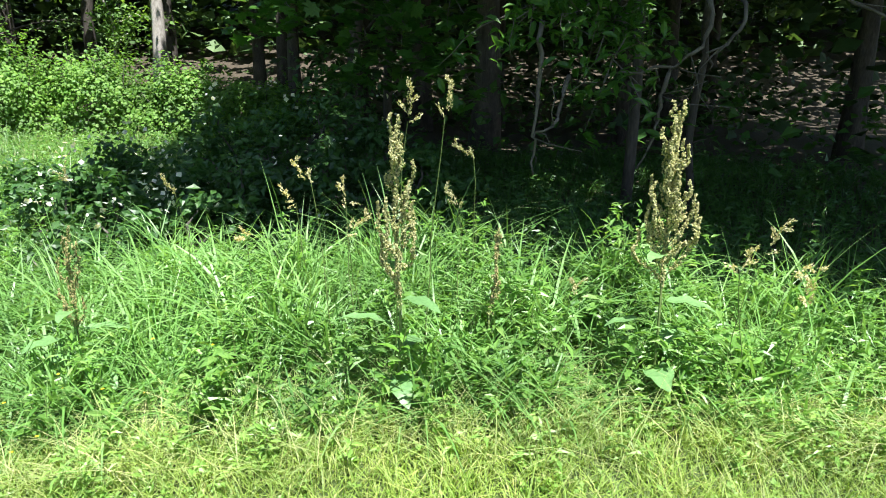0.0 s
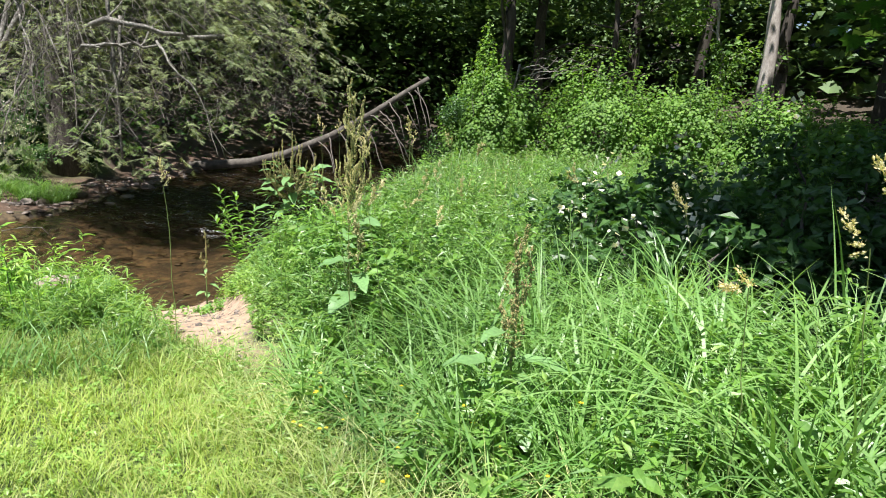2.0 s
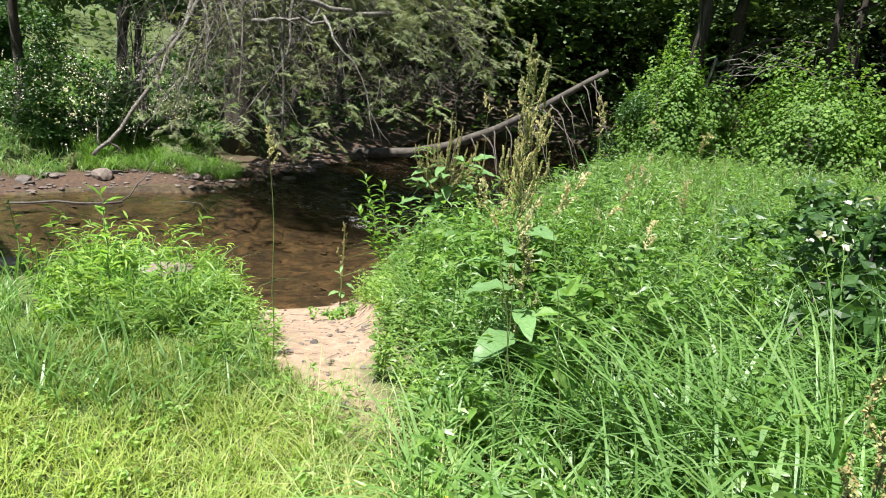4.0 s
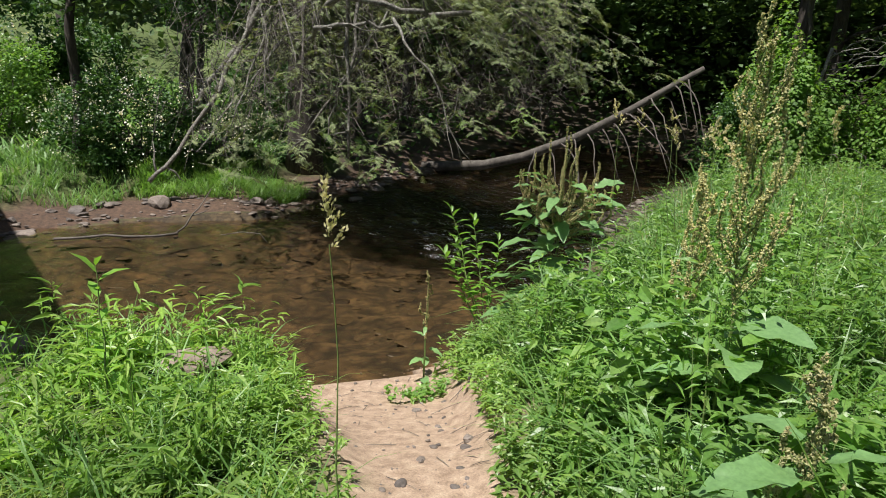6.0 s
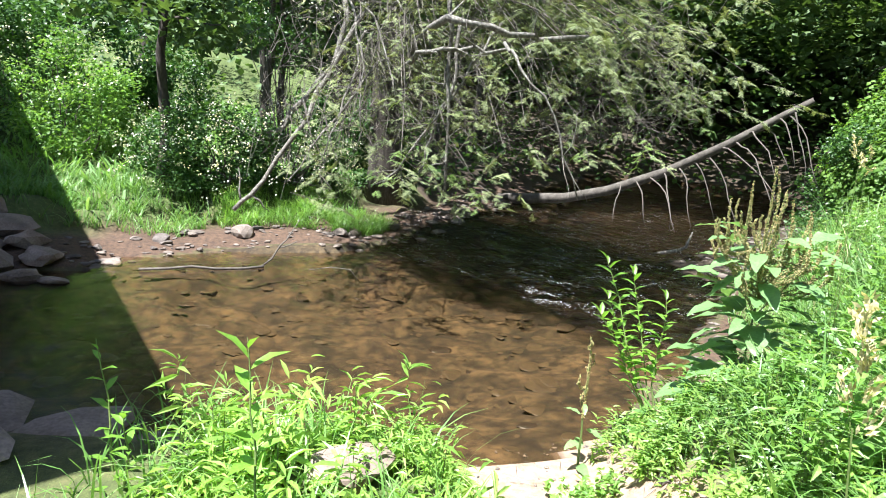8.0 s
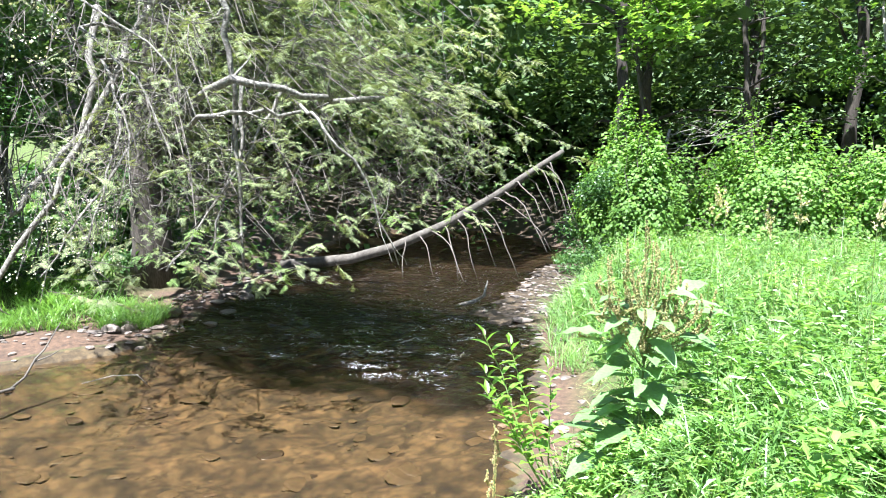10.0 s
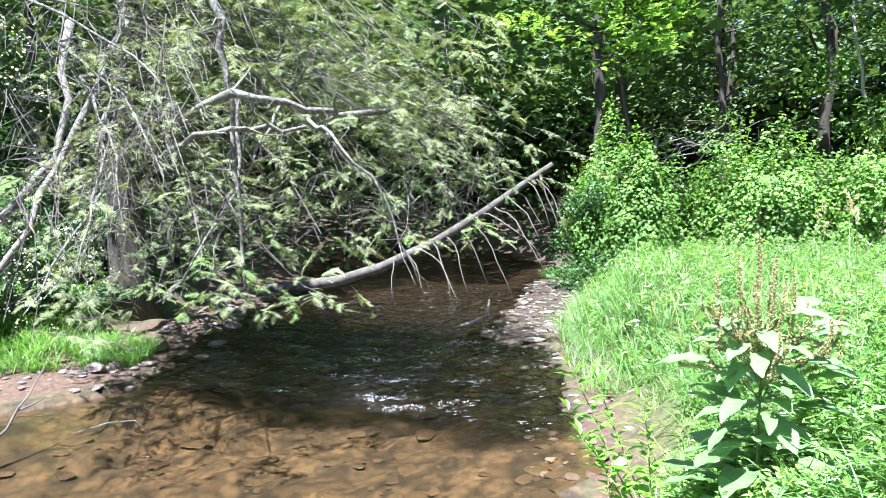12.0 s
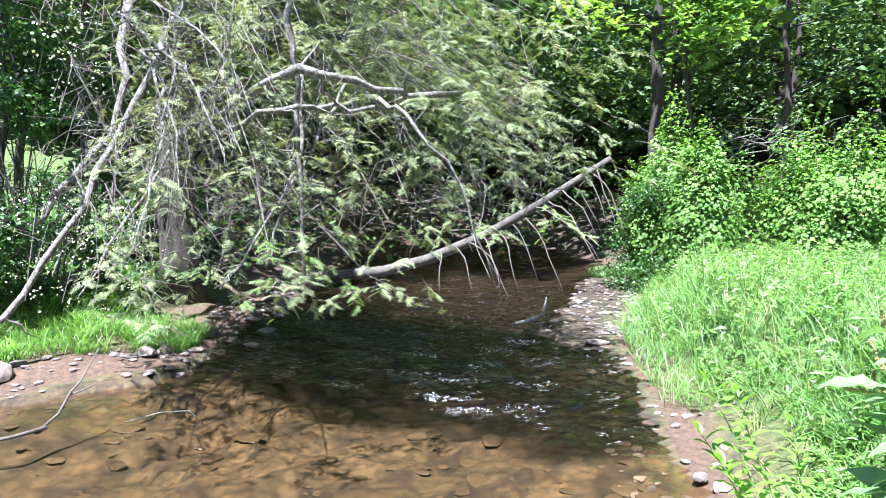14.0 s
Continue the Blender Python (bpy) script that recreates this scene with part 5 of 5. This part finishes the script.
stuff("bank_slope_grass", g, M_DRY, "thin straw and grass on the muddy bank slope", "grass")
# tufts hanging over the near bank, and a low clump where the sand meets the water
g = Geo()
r = np.random.default_rng(121)
q = along(NEAR[7:12], 5200, 0.12, 1.3, 122, -1)
q = q[(lumps(q[:, 0], q[:, 1], .7, 123) > -.35) & ((q[:, 1] > 7.4) | (to_line(NEAR, q[:, 0], q[:, 1]) > .75))]
n = len(q)
blades(g, on_ground(q[:, 0], q[:, 1]), r.uniform(.22, .62, n) * (.85 + .3 * lumps(q[:, 0], q[:, 1], .9, 124)), r.uniform(.006, .014, n), r.uniform(.1, .6, n), r.uniform(.3, 1.2, n), 4)
stuff("bank_edge_grass", g, M_TALL, "bright arching grass tufts hanging over the near bank", "grass")
g = Geo()
x, y, r = spread([(-6.7, 3.6), (-6.85, 3.45), (-7.1, 3.7), (-7.0, 4.05), (-6.75, 3.95)], 200, 125, warp=.05)
weeds(g, x, y, r, r.uniform(.04, .14, len(x)), .06, .5, 9, LEAF8)
stuff("sand_edge_weeds", g, M_WEED, "low clump of dark green weeds on the sand by the water", "weeds")
# meadow beyond
g = Geo()
x, y, r = spread(MEADOW, 300, 100)
hh = r.uniform(.15, .75, len(x)) * np.maximum(.55 + .95 * lumps(x, y, .9, 101), .15)
blades(g, on_ground(x, y), hh, r.uniform(.008, .018, len(x)), r.uniform(.05, .5, len(x)), r.uniform(.1, 1.0, len(x)), 3)
stuff("meadow_grass", g, M_MEADOW, "sunlit green meadow grass by the stream", "grass")
g = Geo()
x, y, r = spread(MEADOW, 42, 102, lambda x, y: (lumps(x, y, 1.2, 109) > -.1) * 1.0)
weeds(g, x, y, r, r.uniform(.25, .8, len(x)), .13, .4, 11)
stuff("meadow_weeds", g, M_WEED, "leafy weeds in the meadow", "weeds")
g = Geo()
x, y, r = spread(MEADOW, 130, 110, lambda x, y: (lumps(x, y, 1.7, 111) > -.2) * 1.0)
blades(g, on_ground(x, y), r.uniform(.4, .85, len(x)), r.uniform(.01, .02, len(x)), r.uniform(.05, .4, len(x)), r.uniform(.1, .8, len(x)), 4)
stuff("meadow_tall_grass", g, M_MEADOW, "tufts of taller darker grass in the meadow", "grass")
g = Geo()
x, y, r = spread(MEADOW, 24, 112, lambda x, y: (lumps(x, y, 2.1, 113) > 0) * 1.0)
blades(g, on_ground(x, y), r.uniform(.5, .9, len(x)), r.uniform(.006, .011, len(x)), r.uniform(.02, .2, len(x)), r.uniform(.05, .4, len(x)), 3)
stuff("meadow_seed_grass", g, M_CREAM, "thin straw-coloured seed stalks in the meadow", "grass")
# cover under the wood's edge, its shade partly put into the leaf colour
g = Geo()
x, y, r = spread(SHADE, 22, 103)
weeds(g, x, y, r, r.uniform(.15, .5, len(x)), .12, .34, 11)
stuff("shade_weeds", g, M_UNDER, "ferny green cover at the wood's edge, darkened as if shaded", "weeds")
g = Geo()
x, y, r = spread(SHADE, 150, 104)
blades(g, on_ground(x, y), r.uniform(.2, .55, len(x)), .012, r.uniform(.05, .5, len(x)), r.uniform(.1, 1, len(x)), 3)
stuff("shade_grass", g, M_UNDER, "green grass at the wood's edge, darkened as if shaded", "grass")
# far bank grass
g = Geo()
x, y, r = spread([(-15.3, 1.3), (-15.4, 3.9), (-16.6, 4.6), (-17.2, 3.0), (-16.6, 1.0)], 1100, 105)
blades(g, on_ground(x, y), r.uniform(.15, .42, len(x)), r.uniform(.008, .014, len(x)), r.uniform(.1, .5, len(x)), r.uniform(.3, 1, len(x)), 4)
stuff("bank_tuft_grass", g, M_WEED, "lush deep green grass tuft on the far bank", "grass")
g = Geo()
x, y, r = spread([(-15.2, -0.3), (-15.0, -9), (-40, -12), (-40, 6), (-24, 4.4), (-17.5, 4), (-17, 0)], 40, 106)
blades(g, on_ground(x, y), r.uniform(.2, .6, len(x)), r.uniform(.025, .06, len(x)), r.uniform(.1, .5, len(x)), r.uniform(.2, .9, len(x)), 3)
x, y, r = spread([(-14.7, -3), (-14.8, 0.8), (-15.7, 1.2), (-17.6, 0.5), (-17.6, -4)], 330, 115)
blades(g, on_ground(x, y), r.uniform(.12, .4, len(x)), r.uniform(.01, .02, len(x)), r.uniform(.1, .5, len(x)), r.uniform(.2, .9, len(x)), 3)
x, y, r = spread([(-18.6, 16.6), (-17.8, 17.6), (-18.8, 18.3), (-20, 17.6)], 500, 107)
blades(g, on_ground(x, y), r.uniform(.2, .5, len(x)), .012, .3, .5, 3)
stuff("far_meadow_grass", g, M_TALL, "bright meadow grass on the far bank", "grass")

# ---- bramble with white flowers ----
for k, (x, y, rx, ry, rz) in enumerate([(-3.3, 6.5, .9, .8, .95), (-2.3, 7.3, .9, .8, 1.15), (-1.5, 7.6, .8, .7, 1.3), (-3.9, 7.6, .9, .8, .9), (-2.4, 6.2, .7, .6, .7), (-0.9, 7.2, .7, .6, .85), (-2.9, 5.75, .7, .6, .72), (-1.9, 5.9, .7, .6, .75), (-1.1, 6.3, .7, .6, .7), (-3.8, 6.2, .7, .6, .75), (-4.5, 6.9, .8, .7, .85), (-0.3, 6.5, .7, .6, .6), (-2.2, 5.3, .6, .5, .55), (-3.3, 5.3, .6, .5, .55)]):
    shrub("bramble_bush", (x, y), (rx, ry, rz), 1900, .1, M_BRAMBLE, "dark green bramble with clusters of white flowers", "bush", 1401 + 7 * k, (34, 18, 7, 8, 5, 0, 9, 3, 0, 6, 2, 0, 0, 0)[k], .07, .4)

# ---- dock plants ----
OCT = (np.array([(.6, 0, -.3), (-.4, .5, -.3), (-.4, -.5, -.3), (0, 0, .6)], float), tri((0, 2, 1), (0, 1, 3), (1, 2, 3), (2, 0, 3)))


def wavy_leaf(length, width, seed, fold=.18):
    """A large dock leaf with a rib and crimped edges."""
    r = np.random.default_rng(seed)
    n, V = 9, []
    for i in range(n):
        s = i / (n - 1)
        w = width * (math.sin(math.pi * min(1, s * .92 + .07)) ** .75) * .5
        z = -0.5 * length * s * s
        for c in (-1, -.5, 0, .5, 1):
            V.append((c * w, s * length, z + abs(c) * w * fold + (abs(c) > .8) * .07 * width * math.sin(i * 2.1 + r.uniform(0, 1.0) + c)))
    F = []
    for i in range(n - 1):
        for j in range(4):
            a = i * 5 + j
            F += [(a, a + 1, a + 6), (a, a + 6, a + 5)]
    return np.array(V), tri(*F)


LEAF_DATA = [Geo().put(*wavy_leaf(1.0, .42 + .06 * k, 40 + k)).data("leaf", M_DOCK, True) for k in range(4)]


def dock(at, tall, seed, heads, leaves, leaf_len, label, seed_mat=M_SEED, lowest=.45, z=None, wide=.16, head_len=.4, leaf_top=.6, dense=1.0, seed_size=1.0):
    """A dock: ribbed stems, upright seed heads, crimped leaves."""
    r = np.random.default_rng(seed)
    b = thing("dock_plant", (at[0], at[1], float(height(at[0], at[1])) - .02 if z is None else z), label, "plant", "dock plants")
    st = Geo()
    for k in range(heads):
        a = r.uniform(0, 6.28)
        rad = wide * math.sqrt(r.uniform(0, 1))
        top = np.array([math.cos(a) * rad, math.sin(a) * rad, tall * (1 - .6 * rad / wide * r.uniform(.35, 1))]) if k else np.array([0, 0, tall])
        foot = np.array([0, 0, tall * lowest * r.uniform(.5, .9)]) if k else np.zeros(3)
        if k and wide < .3:
            h = lowest + (.93 - lowest) * (k - 1) / max(heads - 2, 1)
            foot = np.array([0, 0, tall * h])
            out = wide * (1.0 - .75 * (h - lowest) / (1 - lowest)) * r.uniform(.45, .75)
            top = foot + np.array([math.cos(a) * out, math.sin(a) * out, tall * (.1 + .16 * (1 - h)) * r.uniform(.8, 1.2)])
        w = wander(foot, top, 8, .015, 0, seed * 13 + k)
        if k:
            w[1:-1, :2] += (top[:2] * .35)[None] * np.sin(np.linspace(0, math.pi, 8))[1:-1, None]
        tube(st, w, np.linspace(.009 if k == 0 else .004, .002, 8), 5)
        i0 = .12 if k else 1 - min(.75, head_len * 1.4)
        n = int(430 * dense * (1 - i0) * np.linalg.norm(top - foot) / .5)
        t = r.uniform(i0, 1, n)
        whorl = np.round(t * 38) / 38 + r.normal(0, .007, n)
        P = np.stack([np.interp(whorl, np.linspace(0, 1, 8), w[:, c]) for c in range(3)], -1)
        P += unit(r.normal(0, 1, (n, 3))) * (.004 + .010 * (1.05 - t))[:, None]
        g = Geo().put(*scatter(OCT, frames_of(r.normal(0, 1, (n, 3)), r.normal(0, 1, (n, 3))), r.uniform(.0055, .011, n) * seed_size, P))
        part("seed_head", g, seed_mat, b, kind="stuff")
    part("stem", st, M_STEM, b)
    for k in range(leaves):
        h = tall * leaf_top * (k / leaves) ** 1.1
        a = k * 2.4 + r.uniform(-.4, .4)
        ln = leaf_len * r.uniform(.7, 1.15) * (1.1 - .6 * h / tall)
        d = np.array([math.cos(a), math.sin(a), r.uniform(.0, .75)])
        o = new("leaf", LEAF_DATA[k % 4])
        o.parent = b
        R = frames_of(d, np.array([r.normal(0, .2), r.normal(0, .2), 1.0]))
        off = .03 + (wide * .6 * r.uniform() if leaves > 30 else 0)
        m = Matrix([[*R[i], p] for i, p in enumerate((math.cos(a) * off, math.sin(a) * off, h + .04))] + [[0, 0, 0, 1]])
        o.matrix_basis = m @ Matrix.Diagonal((ln * r.uniform(.8, 1.15), ln, ln, 1))
    return b


dock((-0.25, 2.75), 1.33, 1501, 22, 7, .2, "tall dock with straw-yellow seed heads", wide=.15)
dock((0.93, 2.85), 1.36, 1502, 30, 8, .22, "tall dock with straw-yellow seed heads", wide=.19)
dock((-2.0, 3.3), .95, 1503, 16, 11, .26, "dock with rusty brown seed heads and broad pale leaves", M_RUST, wide=.15, dense=.7, seed_size=.85)
dock((-4.6, 4.15), 1.75, 1504, 30, 22, .34, "tall dock with yellowish seed heads and crimped leaves", wide=.24, dense=.7, seed_size=.9, leaf_top=.42)
dock((-7.0, 4.85), 1.45, 1505, 46, 84, .28, "stout dock with a dense tan seed crown and large leaves", M_RUST, wide=.4, lowest=.72, leaf_top=.72, dense=.8, seed_size=1.0)
dock((-3.9, 3.75), .9, 1506, 12, 18, .3, "dock with large crimped leaves and thin seed heads", wide=.12, leaf_top=.8)
dock((-7.3, 3.95), .85, 1507, 5, 6, .14, "small dock with brownish seed heads by the sand", M_RUST, wide=.1)
dock((0.2, 3.1), .75, 1508, 6, 5, .16, "short dock with reddish seed heads", M_RUST, wide=.08)
dock((-4.5, 1.45), .28, 1509, 3, 14, .14, "low dock rosette with dark seed heads in the lawn", M_RUST, wide=.12)
dock((-5.2, 4.5), 1.2, 1510, 16, 10, .24, "dock with yellowish seed heads among the grass", wide=.14)

# ---- flowering grass stalks ----


def panicle(at, top, seed, spikes=7, z=None, label="tall grass stalk with a pale cream flower head"):
    r = np.random.default_rng(seed)
    b = thing("grass_stalk", (at[0], at[1], float(height(at[0], at[1])) - .01 if z is None else z), label, "grass", "flowering grass stalks")
    o = np.array(b.location)
    e = np.array(top, float) - o
    w = wander((0, 0, 0), e, 8, .02, 0, seed)
    w[:, :2] *= (np.linspace(0, 1, 8) ** .6)[:, None]
    g = Geo()
    tube(g, w, np.linspace(.0032, .0015, 8), 4)
    part("stalk", g, M_STEM, b)
    g = Geo()
    ax = unit(w[-1] - w[-3] + r.normal(0, .12, 3))
    for k in range(spikes):
        t = k / spikes
        q = w[-1] + ax * (.17 * t - .02)
        d = unit(ax * .9 + r.normal(0, .38, 3)) * (.06 * (1 - .6 * t) + .012)
        n = 26
        s = r.uniform(.2, 1, n)
        P = q + d * s[:, None] + r.normal(0, .004, (n, 3))
        V, F = scatter(LEAF2, frames_of(d + r.normal(0, .02, (n, 3)), r.normal(0, 1, (n, 3))), np.stack([np.full(n, .007), np.full(n, .014), np.full(n, .012)], -1), P)
        g.put(V, F)
    part("flower_head", g, M_CREAM, b, kind="stuff")
    return b


for k, (x, y, z) in enumerate([(-0.05, 2.9, 1.3), (-0.2, 2.75, 1.28), (-.7, 3.2, .95), (-.55, 3.3, .85), (-.85, 3.5, .8), (-.5, 3.0, .75), (0.1, 3.5, 1.05), (0.02, 3.4, .8), (-1.0, 3.1, .72), (1.35, 2.8, .75),
                               (1.2, 2.7, .68), (1.45, 2.6, .55), (.55, 2.9, .55), (1.6, 3.0, .6), (-4.45, 2.66, .58), (-3.2, 3.15, .55), (-3.3, 3.3, .5), (-3.05, 3.25, .62), (-5.6, 4.9, .75), (-5.9, 5.1, .8), (-6.3, 5.2, .8),
                               (-6.6, 5.5, .7), (-5.4, 5.3, .9), (-5.0, 5.0, .85), (-4.9, 5.4, .8), (-4.3, 5.2, .75), (-6.0, 5.8, .75), (-2.6, 4.4, .75), (-1.8, 4.2, .7), (-3.75, 4.05, .45), (-3.6, 4.2, .35), (-3.9, 4.3, .55), (-4.0, 4.5, .6), (-3.7, 4.5, .5), (-5.2, 4.7, .7), (-6.6, 5.0, .85), (-6.9, 5.4, .8)]):
    rr = np.random.default_rng(1600 + k)
    panicle((x + rr.normal(0, .06), y + rr.uniform(0, .12)), (x, y, z), 1650 + k)

# ---- leafy saplings ----


def sapling(at, z, tips, seed, label, leaf=.1, per=16):
    r = np.random.default_rng(seed)
    b = thing("willow_sapling", (at[0], at[1], z), label, "sapling", "waterside saplings")
    o = np.array(b.location)
    for k, e in enumerate(tips):
        w = wander((0, 0, -.02), np.array(e) - o, 8, .02, 0, seed + k)
        g = Geo()
        tube(g, w, np.linspace(.007, .002, 8), 5)
        part("stem", g, M_STEM, b)
        for j in range(per):
            t = .3 + .7 * j / per
            q = np.stack([np.interp(t, np.linspace(0, 1, 8), w[:, c]) for c in range(3)], -1)
            a = j * 2.4 + r.uniform(-.3, .3)
            d = np.array([math.cos(a), math.sin(a), .5 + .7 * (t > .9)])
            ob = new("leaf", WILLOW_LEAF)
            ob.parent = b
            R = frames_of(d, np.array([0, 0, 1.0]))
            s = leaf * r.uniform(.7, 1.2) * (1.15 - .4 * t)
            ob.matrix_basis = Matrix([[*R[i], q[i]] for i in range(3)] + [[0, 0, 0, 1]]) @ Matrix.Diagonal((s * .34, s, s * .8, 1))
    return b


WILLOW_LEAF = Geo().put(*LEAF8).data("leaf", M_WILLOW, True)
sapling((-5.75, 1.98), -.62, [(-5.95, 1.92, .2)], 1701, "upright sapling with fresh green pointed leaves", .15, 17)
sapling((-7.35, 4.5), -.95, [(-7.85, 4.3, .1), (-7.8, 4.5, .02), (-7.7, 4.2, -.25), (-7.6, 4.65, -.1), (-7.95, 4.4, -.2)], 1702, "willow sapling with slender leaves leaning over the water", .14, 24)
sapling((-6.35, 1.45), -.75, [(-6.5, 1.35, .02), (-6.2, 1.5, -.15)], 1703, "small leafy sapling beside the rock slabs", .1, 14)
sapling((-.35, 2.75), -.1, [(-.2, 2.65, .42), (-.1, 2.7, .35)], 1704, "bright green leafy weed at the lawn's edge", .12, 14)
# yellow flowers in the fringe
g = Geo()
ry_ = np.random.default_rng(1801)
n = 26
P = on_ground(ry_.uniform(-2.9, -1.2, n), ry_.uniform(2.6, 3.2, n), .12) + np.stack([np.zeros(n), np.zeros(n), ry_.uniform(0, .25, n)], -1)
P = np.repeat(P, 5, 0)
a = np.tile(np.arange(5) * 1.2566, n)
V, F = scatter(LEAF2, frames_of(np.stack([np.cos(a), np.sin(a), np.full(len(a), .3)], -1), np.array([[0, 0, 1.0]]) + np.zeros((len(a), 3))), np.full(len(a), .011), P)
stuff("yellow_flowers", g.put(V, F), M_YELLOW, "tiny yellow flowers scattered in the grass", "flowers")
# twigs and litter on the sand
g = Geo()
rl = np.random.default_rng(1802)
for k in range(90):
    x, y = rl.uniform(-7.4, -3.9), rl.uniform(2.9, 4.0)
    if not inside(PATH_POLY, np.array(x), np.array(y)):
        continue
    a, ln = rl.uniform(0, 6.28), rl.uniform(.04, .2)
    e = np.array([x + math.cos(a) * ln, y + math.sin(a) * ln])
    p0, p1 = on_ground(np.array([x, e[0]]), np.array([y, e[1]]), .006)
    tube(g, [p0, (p0 + p1) / 2 + (0, 0, .004), p1], [.0018, .0018, .001], 4)
q = np.stack([rl.uniform(-7.8, -3.7, 1500), rl.uniform(2.7, 4.3, 1500)], -1)
q = q[inside(PATH_POLY, q[:, 0], q[:, 1])][:220]
stones("sand_pebbles", on_ground(q[:, 0], q[:, 1]), rl.gamma(1.6, .006, len(q)) + .004, M_STONE, "small pebbles and clods on the sandy path", "gravel", (.35, .7), 1803)
stuff("sand_litter", g, M_TWIG, "thin dry twigs littering the sandy path", "litter")
